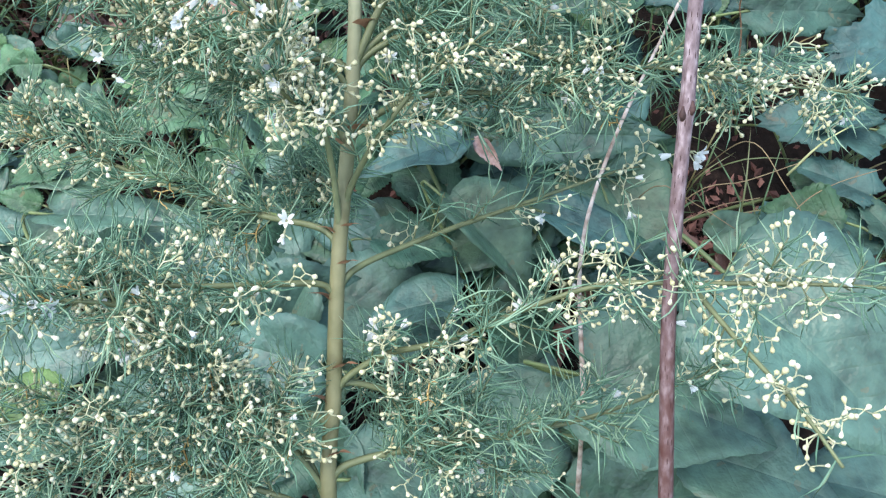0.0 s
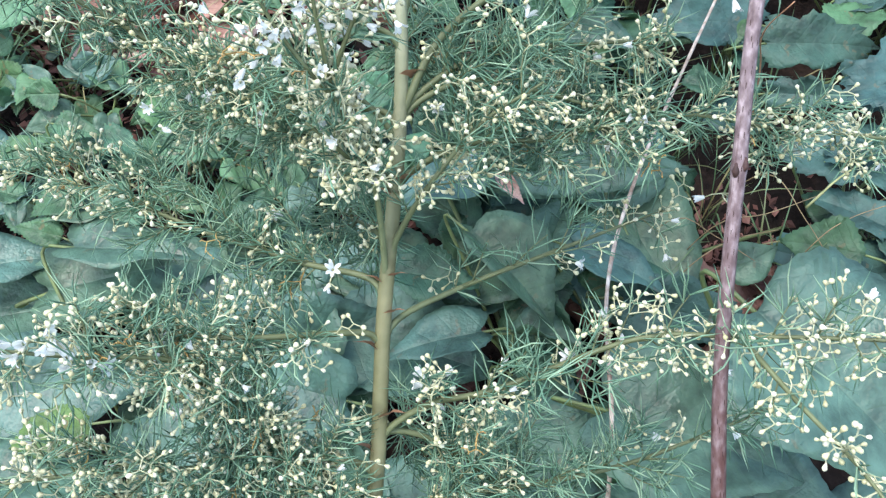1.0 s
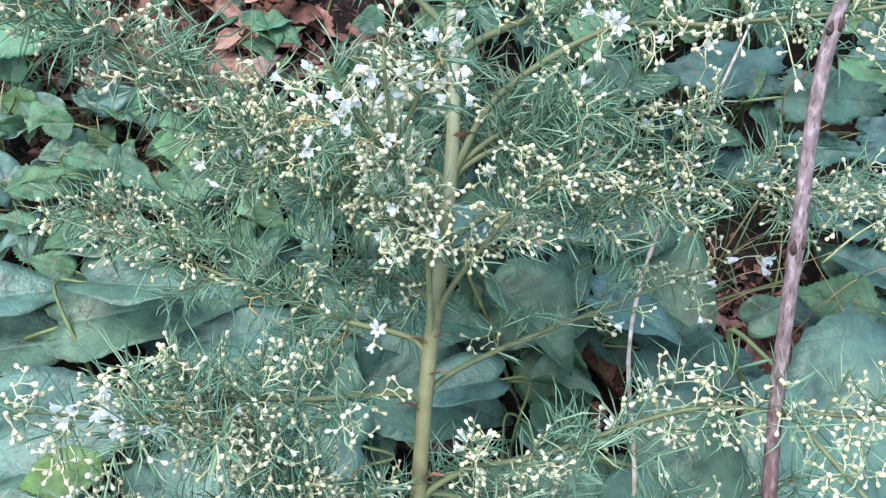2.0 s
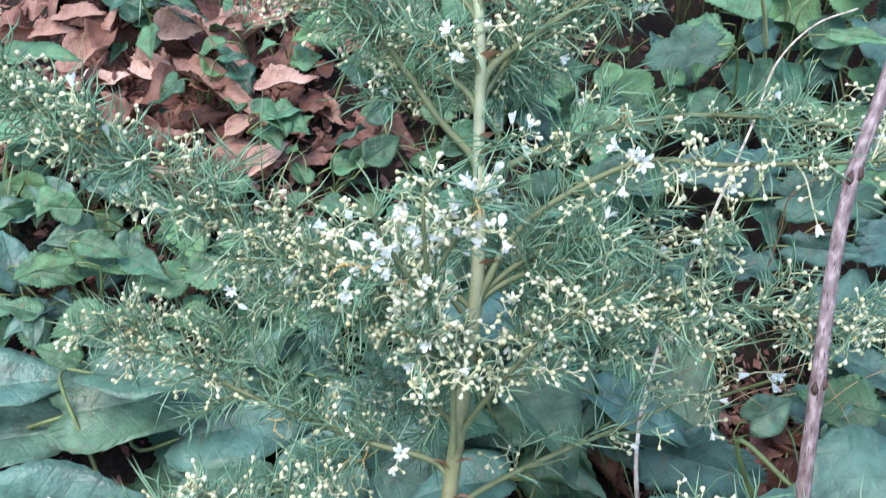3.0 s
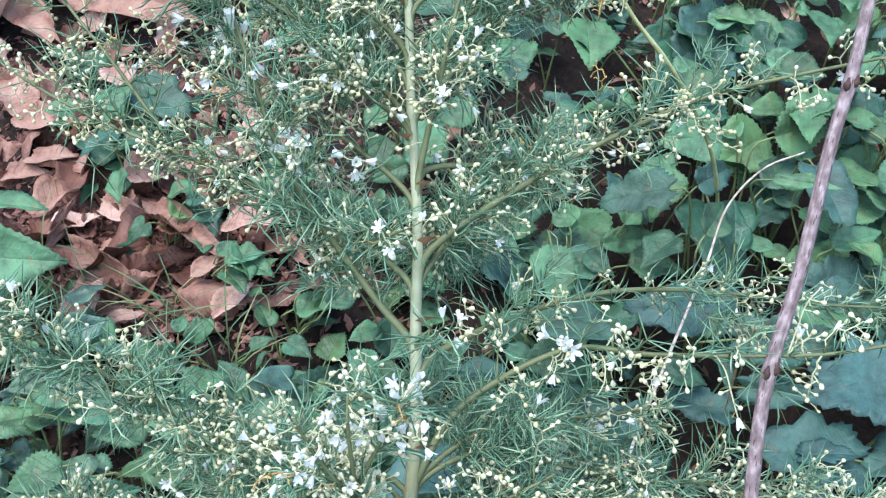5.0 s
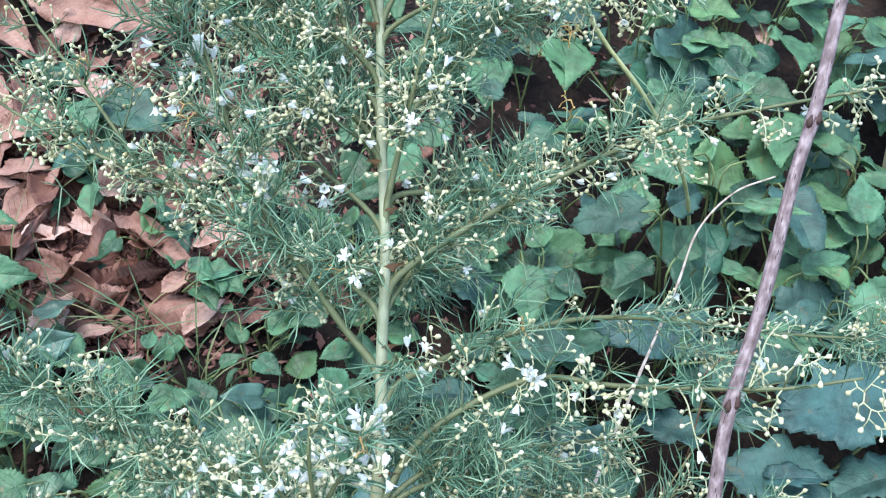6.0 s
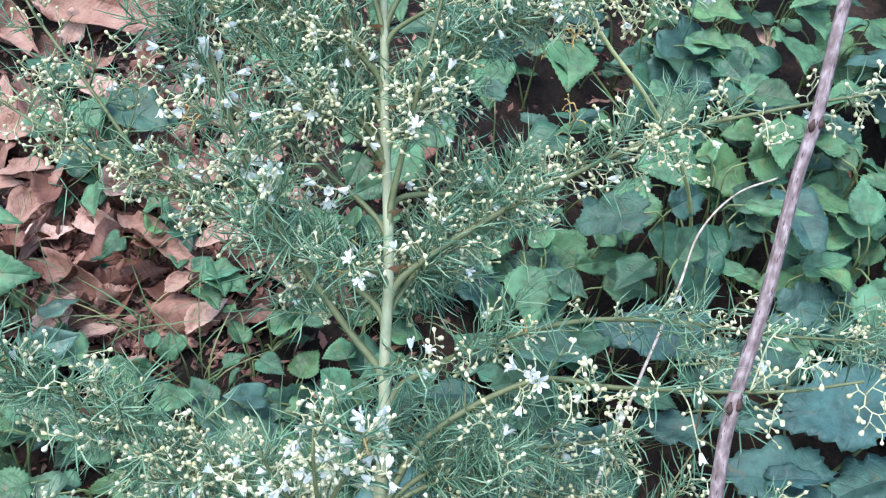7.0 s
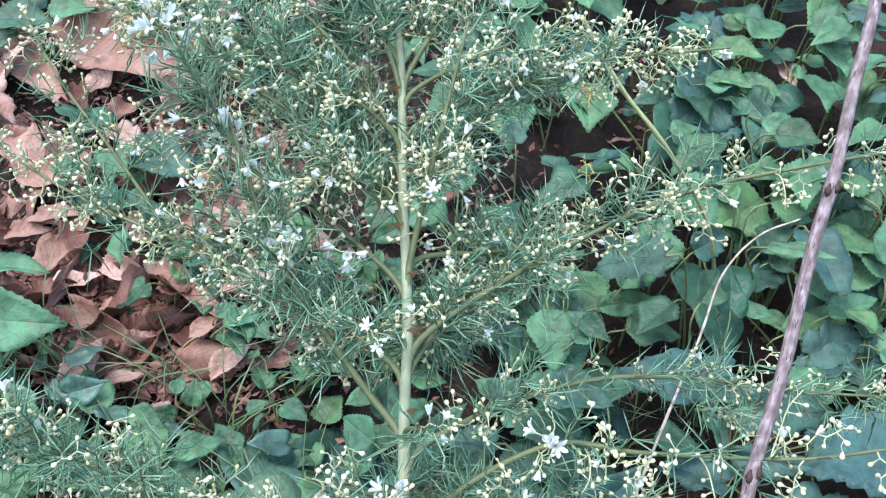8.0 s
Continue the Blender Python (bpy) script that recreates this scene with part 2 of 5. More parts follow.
def tube(shape, pts, radii, sides=6):
    pts = np.asarray(pts, float)
    tang = np.gradient(pts, axis=0)
    a, _ = across(unit(tang[0]))
    verts = []
    for p, t, r in zip(pts, tang, radii):
        t = unit(t)
        a = unit(a - t * (a @ t))
        b = np.cross(t, a)
        for k in range(sides):
            w = 2 * math.pi * k / sides
            verts.append(p + r * (math.cos(w) * a + math.sin(w) * b))
    faces = []
    m = len(pts)
    for i in range(m - 1):
        for k in range(sides):
            j = (k + 1) % sides
            faces.append((i * sides + k, i * sides + j, (i + 1) * sides + j, (i + 1) * sides + k))
    faces.append(tuple(range(sides))[::-1])
    faces.append(tuple((m - 1) * sides + k for k in range(sides)))
    shape.add(verts, faces)


class Tufts:
    """Needles gathered as rows of foot, direction, length; made into one mesh at the end."""

    def __init__(self):
        self.rows = []

    def mesh(self, name, origin, radius=0.00051):
        rows = np.array(self.rows)
        p, d, ln = rows[:, :3] - np.asarray(origin), rows[:, 3:6], rows[:, 6:7]
        a = np.cross(d, (0.31, 0.17, 0.94))
        a /= np.linalg.norm(a, axis=1, keepdims=True) + 1e-9
        b = np.cross(d, a)
        n = len(rows)
        bend = (a * rng.normal(size=(n, 1)) + b * rng.normal(size=(n, 1))) * ln * 0.06
        v = np.empty((n, 7, 3))
        for k, w in enumerate((0.0, 2.094, 4.189)):
            o = math.cos(w) * a + math.sin(w) * b
            v[:, k] = p + o * radius * 0.8
            v[:, 3 + k] = p + d * ln * 0.55 + bend + o * radius
        v[:, 6] = p + d * ln
        f = np.array(((0, 1, 4), (0, 4, 3), (1, 2, 5), (1, 5, 4), (2, 0, 3), (2, 3, 5), (3, 4, 6), (4, 5, 6), (5, 3, 6)))
        faces = (f[None] + 7 * np.arange(n)[:, None, None]).reshape(-1, 3)
        return solid(name, v.reshape(-1, 3), faces)


def solid(name, verts, faces):
    """A mesh of triangles from arrays."""
    me = bpy.data.meshes.new(name)
    me.vertices.add(len(verts))
    me.vertices.foreach_set("co", np.ascontiguousarray(verts, np.float32).ravel())
    me.loops.add(3 * len(faces))
    me.loops.foreach_set("vertex_index", np.ascontiguousarray(faces, np.int32).ravel())
    me.polygons.add(len(faces))
    me.polygons.foreach_set("loop_start", np.arange(0, 3 * len(faces), 3, dtype=np.int32))
    me.polygons.foreach_set("use_smooth", np.ones(len(faces), bool))
    me.update(calc_edges=True)
    me.validate()
    return me


def bud_points(p, d, length, width):
    a, b = across(d)
    rings = ((0.0, 0.28), (0.30, 0.66), (0.66, 1.0), (0.92, 0.62))
    v = [p + d * length * u + width * 0.5 * k * (math.cos(w) * a + math.sin(w) * b) for u, k in rings for w in np.arange(6) * math.pi / 3]
    v.append(p + d * length)
    f = [(i * 6 + k, i * 6 + (k + 1) % 6, i * 6 + 6 + (k + 1) % 6, i * 6 + 6 + k) for i in range(3) for k in range(6)]
    return v, f + [(5, 4, 3, 2, 1, 0)] + [(18 + k, 18 + (k + 1) % 6, 24) for k in range(6)]


def thing(name, at, label, category, group=""):
    ob = new(name)
    ob.empty_display_size = 0.02
    ob.matrix_world = BANK @ Matrix.Translation(at)
    tagged(ob, label, category, group)
    return ob


def part(name, mesh, material, parent, label="", kind="", local=None):
    ob = new(name, mesh)
    if not mesh.materials:
        mesh.materials.append(material)
    ob.parent = parent
    if local is not None:
        ob.matrix_basis = local
    return tagged(ob, label, kind=kind)


# ---------------------------------------------------------------- ground
def floor_z(x, y):
    """Level of the soil below the bank's plane: a hollow under the leaves beside the cane and behind the stem."""
    k = min(1.0, max(0.0, (x + 0.02) / 0.2))
    return FLOOR_Z - 0.045 * k * k * (3 - 2 * k)


def bank_height(y):
    """Profile of the bank across it: level ground below and above, a slope between."""
    lo, hi = -2.2, 3.2
    t = math.tan(radians(TILT))
    return t * np.where(y < lo, lo + np.tanh(y - lo), np.where(y > hi, hi + np.tanh(y - hi), y)) - FLOOR / math.cos(radians(TILT))


def build_ground():
    def axis(fine, step, far):
        near = np.arange(-fine, fine + step / 2, step)
        out = fine * np.exp(np.linspace(0.12, math.log(far / fine), 26))
        return np.concatenate((-out[::-1], near, out))

    xs, ys = axis(1.1, 0.02, 900.0), axis(1.3, 0.02, 900.0)
    verts, faces = [], []
    for y in ys:
        h = float(bank_height(np.float64(y)))
        for x in xs:
            near = 1.0 / (1.0 + (x * x + y * y) * 0.1)
            bumps = 0.016 * noise.noise((x * 6, y * 6, 0)) + 0.006 * noise.noise((x * 26, y * 26, 3.1))
            dip = (floor_z(x, y) - FLOOR_Z) / math.cos(radians(TILT))
            verts.append((x, y, h + dip + bumps * near))
    n = len(xs)
    for j in range(len(ys) - 1):
        for i in range(n - 1):
            faces.append((j * n + i, j * n + i + 1, (j + 1) * n + i + 1, (j + 1) * n + i))
    s = Shape()
    s.add(verts, faces)
    ob = new("ground", s.mesh("ground"))
    ob.data.materials.append(M_SOIL)
    tagged(ob, "dark brown crumbly soil of a leafy bank", "ground", kind="structure")


build_ground()

# ---------------------------------------------------------------- leaves
OUTLINES = {
    "big": ((0.0, 0.0), (-0.09, 0.20), (0.02, 0.42), (0.28, 0.5), (0.55, 0.40), (0.82, 0.17), (1.0, 0.0)),
    "fold": ((0.0, 0.0), (0.0, 0.22), (0.15, 0.43), (0.38, 0.5), (0.62, 0.40), (0.85, 0.19), (1.0, 0.0)),
    "lob": ((0.0, 0.0), (-0.10, 0.15), (-0.04, 0.36), (0.12, 0.47), (0.27, 0.40), (0.38, 0.48), (0.55, 0.47), (0.66, 0.33), (0.76, 0.32), (0.92, 0.20), (1.0, 0.0)),
    "green": ((0.0, 0.0), (0.04, 0.20), (0.20, 0.45), (0.38, 0.5), (0.62, 0.37), (0.85, 0.14), (1.0, 0.0)),
    "ivy": ((0.0, 0.0), (-0.12, 0.17), (-0.06, 0.38), (0.12, 0.5), (0.30, 0.40), (0.42, 0.27), (0.62, 0.25), (0.82, 0.14), (1.0, 0.0)),
    "herb": ((0.0, 0.0), (0.0, 0.23), (0.13, 0.44), (0.32, 0.5), (0.58, 0.39), (0.83, 0.17), (1.0, 0.0)),
    "dead": ((0.0, 0.0), (0.06, 0.16), (0.22, 0.42), (0.42, 0.5), (0.66, 0.38), (0.88, 0.15), (1.0, 0.0)),
}
OUTLINES["pale"], OUTLINES["dark"] = OUTLINES["fold"], OUTLINES["green"]
LOOK = {"big": M_BROAD, "fold": M_BROAD, "lob": M_LOBED, "green": M_GREEN, "ivy": M_IVY, "herb": M_HERB, "pale": M_PALE,
        "dark": M_DARK, "dead": M_DEAD}


def blade(kind, length, width, seed, fold=0.25, droop=0.25, ripple=0.03, roll=0.0, teeth=0.02):
    """A leaf blade along x: rings from the middle to a toothed edge, with an upper and a lower skin."""
    r = np.random.default_rng(seed)
    c = np.array([(x, y, 0) for x, y in OUTLINES[kind]])
    half = spline(c, 0.045)[:, :2]
    edge = np.vstack((half, half[-2:0:-1] * (1, -1)))
    count = len(edge)
    mid = np.array((0.42, 0.0))
    ph = r.uniform(0, 6.3, 4)
    k = np.arange(count)
    wob = 1 + teeth * np.where(k % 2 == 0, 1, -1) + 0.035 * np.sin(k * 0.45 + ph[0]) + 0.03 * np.sin(k * 0.21 + ph[1])
    if kind == "dead":
        wob += 0.08 * np.sin(k * 0.5 + ph[2]) * np.sin(k * 0.23 + ph[3]) + 0.035 * r.normal(size=count)
    if kind == "lob":
        wob += 0.05 * np.sin(k * 6.283 / count * 9 + ph[2]) + 0.03 * r.normal(size=count)
    edge = mid + (edge - mid) * wob[:, None]
    flat = [mid[None]]
    rings = 4
    for j in range(1, rings + 1):
        flat.append(mid + (edge - mid) * (j / rings) ** 0.9)
    flat = np.vstack(flat)
    u, v = flat[:, 0], flat[:, 1]
    aspect = width / length
    z = fold * np.abs(v) * aspect - droop * (u - 0.25) ** 2 * np.sign(u - 0.25) * 0.6
    z += ripple * (np.sin(9 * u + ph[2]) * np.abs(v) * 2 + 0.6 * np.sin(14 * v + 5 * u + ph[3]) * np.abs(v) * 2)
    pts = np.stack((u * length, v * width, z * length), 1)
    if roll:
        ang = roll * 2 * v + r.normal() * 0.3
        rad = width / (2 * abs(roll) + 0.3)
        pts[:, 1] = rad * np.sin(ang)
        pts[:, 2] += rad * (1 - np.cos(ang))
    low = pts - (0, 0, 0.00035)
    faces = [(0, 1 + i, 1 + (i + 1) % count) for i in range(count)]
    for j in range(rings - 1):
        a = 1 + j * count
        faces += [(a + i, a + count + i, a + count + (i + 1) % count, a + (i + 1) % count) for i in range(count)]
    m = len(pts)
    under = [tuple(q + m for q in f[::-1]) for f in faces]
    a = 1 + (rings - 1) * count
    rim = [(a + i, m + a + i, m + a + (i + 1) % count, a + (i + 1) % count) for i in range(count)]
    s = Shape()
    s.add(np.vstack((pts, low)), faces + under + rim)
    me = s.mesh(kind)
    me.materials.append(LOOK[kind])
    return me


def frame_on(base, tip, lean=(0, 0)):
    """A pose at base whose x axis runs to tip and whose z axis points up, leaning a little."""
    x = unit(np.subtract(tip, base))
    z = np.array((lean[0], lean[1], 1.0))
    z = unit(z - x * (z @ x))
    y = np.cross(z, x)
    m = Matrix(((x[0], y[0], z[0], base[0]), (x[1], y[1], z[1], base[1]), (x[2], y[2], z[2], base[2]), (0, 0, 0, 1)))
    return m


def plant(name, at, label, category, group):
    ob = thing(name, (at[0], at[1], floor_z(at[0], at[1])), label, category, group)
    ob["leaves"] = 0
    return ob


leaf_seed = [100]


def leaf(owner, kind, base, tip, ratio, lean=None):
    """A leaf of a plant, with its stalk down to the plant's foot."""
    leaf_seed[0] += 1
    r = np.random.default_rng(leaf_seed[0])
    length = float(np.linalg.norm(np.subtract(tip, base)))
    root = np.array((BANK.inverted() @ owner.matrix_world).translation)
    if lean is None:
        lean = (r.normal() * 0.38, r.normal() * 0.38 - 0.05)
    fold = {"fold": 0.8, "ivy": 0.15}.get(kind, 0.3)
    teeth = {"big": 0.012, "herb": 0.05, "lob": 0.035, "fold": 0.012, "ivy": 0.0}.get(kind, 0.03)
    me = blade(kind, length, length * ratio, leaf_seed[0], fold, 0.25 + 0.25 * r.random(), 0.055 if length < 0.08 else 0.038, 0, teeth)
    m = frame_on(base, tip, lean)
    m.translation = Vector(np.subtract(base, root))
    lf = part("leaf", me, LOOK[kind], owner, local=m)
    foot = root + (r.normal() * 0.008, r.normal() * 0.008, -0.008)
    b = np.array(base)
    span = np.linalg.norm(b - foot)
    back = unit(np.subtract(base, tip))
    ctrl = b + back * min(0.3 * length, 0.5 * span) + (0, 0, -0.01)
    pts = spline((foot, foot * 0.45 + ctrl * 0.55 + (0, 0, 0.01), ctrl, b + unit(np.subtract(tip, base)) * 0.002), 0.008)
    s = Shape()
    rad = 0.0009 + length * 0.008
    tube(s, pts, np.linspace(rad * 1.25, rad * 0.8, len(pts)), 6)
    part("leaf_stalk", s.mesh("leaf_stalk", root), M_LEAFSTALK, owner)
    return lf


p = plant("burdock", (0.078, 0.071), "broad grey-green heart-shaped leaves on the leafy bank", "leafy plant", "undergrowth plants")
leaf(p, "fold", (0.023, 0.134, 0.070), (0.109, 0.078, 0.050), 0.75, (0.1, 0.35))
leaf(p, "fold", (0.069, 0.067, 0.02), (0.133, 0.067, 0.03), 0.7)
leaf(p, "big", (0.033, 0.227, 0.04), (0.214, 0.24, 0.05), 0.35)
p = plant("avens_plant", (0.156, 0.108), "lobed blue-green leaves low over the ground", "leafy plant", "undergrowth plants")
leaf(p, "big", (0.113, 0.149, 0.040), (0.203, 0.125, 0.040), 0.6, (0.0, 0.35))
p = plant("burdock", (-0.271, -0.058), "broad grey-green heart-shaped leaves on the leafy bank", "leafy plant", "undergrowth plants")
leaf(p, "big", (-0.33, 0.074, 0.06), (-0.205, 0.081, 0.08), 0.5)
leaf(p, "pale", (-0.255, -0.082, 0.07), (-0.323, -0.109, 0.06), 0.6)
p = plant("avens_plant", (0.279, 0.352), "lobed blue-green leaves low over the ground", "leafy plant", "undergrowth plants")
leaf(p, "lob", (0.285, 0.35, 0.03), (0.35, 0.34, 0.05), 0.5)
leaf(p, "lob", (0.351, 0.371, 0.04), (0.402, 0.374, 0.05), 0.6)
leaf(p, "lob", (0.343, 0.289, 0.02), (0.388, 0.295, 0.04), 0.7)
p = plant("burdock", (0.080, 0.346), "broad grey-green heart-shaped leaves on the leafy bank", "leafy plant", "undergrowth plants")
leaf(p, "fold", (0.08, 0.366, 0.06), (0.15, 0.366, 0.07), 0.7)
p = plant("burdock", (-0.006, 0.205), "broad grey-green heart-shaped leaves on the leafy bank", "leafy plant", "undergrowth plants")
leaf(p, "big", (0.023, 0.202, 0.060), (-0.066, 0.159, 0.060), 0.6, (0.0, 0.3))
leaf(p, "big", (0.04, 0.28, 0.1), (-0.018, 0.275, 0.1), 0.5)
p = plant("bramble_seedling", (-0.043, 0.087), "fresh green pointed leaves among the undergrowth", "leafy plant", "undergrowth plants")
leaf(p, "dark", (-0.043, 0.107, 0.03), (0.035, 0.107, 0.03), 0.8)
p = plant("avens_plant", (0.380, 0.290), "lobed blue-green leaves low over the ground", "leafy plant", "undergrowth plants")
leaf(p, "lob", (0.397, 0.192, 0.0), (0.325, 0.15, 0.03), 0.7)
leaf(p, "lob", (0.387, 0.398, 0.0), (0.429, 0.353, 0.03), 0.9)
p = plant("nettle", (-0.384, 0.138), "small toothed green herb leaves beside the dead leaves", "herb", "undergrowth plants")
leaf(p, "herb", (-0.453, 0.173, 0.04), (-0.397, 0.168, 0.04), 0.6)
leaf(p, "herb", (-0.415, 0.199, 0.04), (-0.347, 0.188, 0.05), 0.6)
leaf(p, "herb", (-0.358, 0.206, 0.04), (-0.306, 0.187, 0.05), 0.6)
leaf(p, "herb", (-0.312, 0.147, 0.03), (-0.355, 0.154, 0.03), 0.6)
leaf(p, "herb", (-0.417, 0.132, 0.03), (-0.454, 0.134, 0.04), 0.8)
leaf(p, "herb", (-0.351, 0.088, 0.05), (-0.396, 0.088, 0.06), 0.6)
p = plant("nettle", (-0.291, 0.140), "small toothed green herb leaves beside the dead leaves", "herb", "undergrowth plants")
leaf(p, "herb", (-0.291, 0.202, 0.04), (-0.228, 0.204, 0.04), 0.6)
leaf(p, "herb", (-0.265, 0.172, 0.02), (-0.31, 0.147, 0.02), 0.5)
leaf(p, "herb", (-0.286, 0.163, 0.02), (-0.225, 0.153, 0.02), 0.5)
leaf(p, "herb", (-0.32, 0.103, 0.06), (-0.263, 0.125, 0.06), 0.6)
p = plant("bramble_seedling", (0.159, 0.549), "fresh green pointed leaves among the undergrowth", "leafy plant", "undergrowth plants")
leaf(p, "green", (0.187, 0.609, 0.06), (0.181, 0.545, 0.04), 0.9)
leaf(p, "green", (0.131, 0.53, 0.0), (0.202, 0.559, 0.0), 0.45)
p = plant("bramble_seedling", (0.072, 0.475), "fresh green pointed leaves among the undergrowth", "leafy plant", "undergrowth plants")
leaf(p, "green", (0.072, 0.495, 0.03), (0.091, 0.417, 0.02), 0.65)
p = plant("bramble_seedling", (-0.538, 0.333), "fresh green pointed leaves among the undergrowth", "leafy plant", "undergrowth plants")
leaf(p, "green", (-0.533, 0.327, 0.08), (-0.419, 0.326, 0.1), 0.65)
leaf(p, "green", (-0.544, 0.378, 0.1), (-0.45, 0.383, 0.12), 0.5)
p = plant("ivy_plant", (-0.452, 0.520), "dark blue-green ivy leaves creeping over the litter", "ivy", "undergrowth plants")
leaf(p, "ivy", (-0.458, 0.543, 0.06), (-0.487, 0.501, 0.06), 0.9)
leaf(p, "ivy", (-0.445, 0.536, 0.06), (-0.389, 0.529, 0.06), 0.6)
p = plant("bramble_seedling", (-0.467, 0.527), "fresh green pointed leaves among the undergrowth", "leafy plant", "undergrowth plants")
leaf(p, "green", (-0.434, 0.493, 0.05), (-0.42, 0.448, 0.05), 0.7)
leaf(p, "green", (-0.5, 0.602, 0.06), (-0.458, 0.572, 0.06), 0.8)
p = plant("bramble_seedling", (-0.246, 0.459), "fresh green pointed leaves among the undergrowth", "leafy plant", "undergrowth plants")
leaf(p, "green", (-0.279, 0.413, 0.03), (-0.223, 0.4, 0.03), 0.7)
leaf(p, "green", (-0.213, 0.544, 0.05), (-0.275, 0.515, 0.04), 0.7)
p = plant("bramble_seedling", (0.341, 0.607), "fresh green pointed leaves among the undergrowth", "leafy plant", "undergrowth plants")
leaf(p, "green", (0.294, 0.556, 0.12), (0.358, 0.542, 0.14), 0.3)
leaf(p, "green", (0.357, 0.607, 0.08), (0.387, 0.563, 0.1), 0.8)
leaf(p, "dark", (0.307, 0.616, 0.04), (0.344, 0.668, 0.05), 0.7)
leaf(p, "green", (0.395, 0.73, 0.1), (0.335, 0.681, 0.1), 0.7)
leaf(p, "green", (0.371, 0.641, 0.06), (0.444, 0.605, 0.08), 0.6)
leaf(p, "dark", (0.32, 0.612, 0.03), (0.361, 0.638, 0.03), 0.8)
p = plant("nettle", (-0.373, 0.147), "small toothed green herb leaves beside the dead leaves", "herb", "undergrowth plants")
leaf(p, "herb", (-0.38, 0.168, 0.08), (-0.437, 0.146, 0.08), 0.6)
leaf(p, "herb", (-0.343, 0.133, 0.06), (-0.385, 0.102, 0.06), 0.8)
leaf(p, "herb", (-0.396, 0.201, 0.06), (-0.348, 0.197, 0.06), 0.6)
p = plant("bramble_seedling", (0.258, 0.883), "fresh green pointed leaves among the undergrowth", "leafy plant", "undergrowth plants")
leaf(p, "green", (0.237, 0.934, 0.08), (0.3, 0.911, 0.1), 0.7)
leaf(p, "green", (0.239, 0.899, 0.06), (0.297, 0.871, 0.08), 0.5)
leaf(p, "green", (0.352, 0.935, 0.05), (0.376, 0.953, 0.05), 0.8)
leaf(p, "dark", (0.2, 0.879, 0.05), (0.246, 0.822, 0.05), 0.9)
leaf(p, "green", (0.26, 0.869, 0.05), (0.29, 0.859, 0.05), 0.6)
p = plant("ivy_plant", (0.288, 0.844), "dark blue-green ivy leaves creeping over the litter", "ivy", "undergrowth plants")
leaf(p, "ivy", (0.288, 0.864, 0.06), (0.32, 0.815, 0.06), 0.9)
p = plant("bramble_seedling", (0.357, 0.775), "fresh green pointed leaves among the undergrowth", "leafy plant", "undergrowth plants")
leaf(p, "green", (0.303, 0.801, 0.08), (0.365, 0.773, 0.08), 0.6)
leaf(p, "green", (0.357, 0.901, 0.08), (0.386, 0.829, 0.09), 0.9)
leaf(p, "dark", (0.288, 0.777, 0.03), (0.323, 0.753, 0.03), 0.8)
leaf(p, "green", (0.309, 0.771, 0.03), (0.344, 0.748, 0.03), 0.8)
leaf(p, "green", (0.442, 0.798, 0.1), (0.398, 0.759, 0.1), 0.6)
leaf(p, "green", (0.446, 0.721, 0.08), (0.408, 0.703, 0.1), 0.8)
p = plant("bramble_seedling", (0.039, 0.825), "fresh green pointed leaves among the undergrowth", "leafy plant", "undergrowth plants")
leaf(p, "dark", (0.059, 0.838, 0.04), (0.108, 0.803, 0.04), 0.9)
leaf(p, "dark", (0.019, 0.853, 0.04), (0.063, 0.874, 0.04), 0.8)
p = plant("burdock", (0.185, 0.879), "broad grey-green heart-shaped leaves on the leafy bank", "leafy plant", "undergrowth plants")
leaf(p, "pale", (0.185, 0.899, 0.08), (0.213, 0.917, 0.09), 0.8)
p = plant("ivy_plant", (0.173, 0.754), "dark blue-green ivy leaves creeping over the litter", "ivy", "undergrowth plants")
leaf(p, "ivy", (0.173, 0.774, 0.06), (0.21, 0.74, 0.06), 1.1)
p = plant("bramble_seedling", (0.436, 0.945), "fresh green pointed leaves among the undergrowth", "leafy plant", "undergrowth plants")
leaf(p, "green", (0.415, 0.996, 0.1), (0.368, 0.949, 0.1), 0.6)
leaf(p, "green", (0.458, 0.933, 0.1), (0.416, 0.901, 0.1), 0.6)
p = plant("bramble_seedling", (-0.253, 0.739), "fresh green pointed leaves among the undergrowth", "leafy plant", "undergrowth plants")
leaf(p, "green", (-0.253, 0.759, 0.08), (-0.319, 0.702, 0.08), 0.5)
p = plant("ivy_plant", (-0.52, 0.66), "dark blue-green ivy leaves creeping over the litter", "ivy", "undergrowth plants")
leaf(p, "ivy", (-0.565, 0.70, 0.0), (-0.645, 0.728, 0.01), 0.8)
leaf(p, "green", (-0.500, 0.645, 0.03), (-0.492, 0.582, 0.035), 0.85)
leaf(p, "lob", (-0.486, 0.65, 0.02), (-0.400, 0.621, 0.03), 0.8)
p = plant("ivy_plant", (-0.47, 0.55), "dark blue-green ivy leaves creeping over the litter", "ivy", "undergrowth plants")
leaf(p, "ivy", (-0.474, 0.552, 0.01), (-0.538, 0.568, 0.015), 0.9)
leaf(p, "ivy", (-0.462, 0.545, 0.0), (-0.440, 0.498, 0.01), 0.9)
leaf(p, "lob", (-0.455, 0.56, 0.01), (-0.385, 0.545, 0.015), 0.6)
p = plant("bramble_seedling", (-0.72, 0.84), "fresh green pointed leaves among the undergrowth", "leafy plant", "undergrowth plants")
leaf(p, "dark", (-0.77, 0.83, 0.05), (-0.684, 0.852, 0.05), 0.7)
leaf(p, "green", (-0.70, 0.86, 0.05), (-0.62, 0.90, 0.06), 0.6)
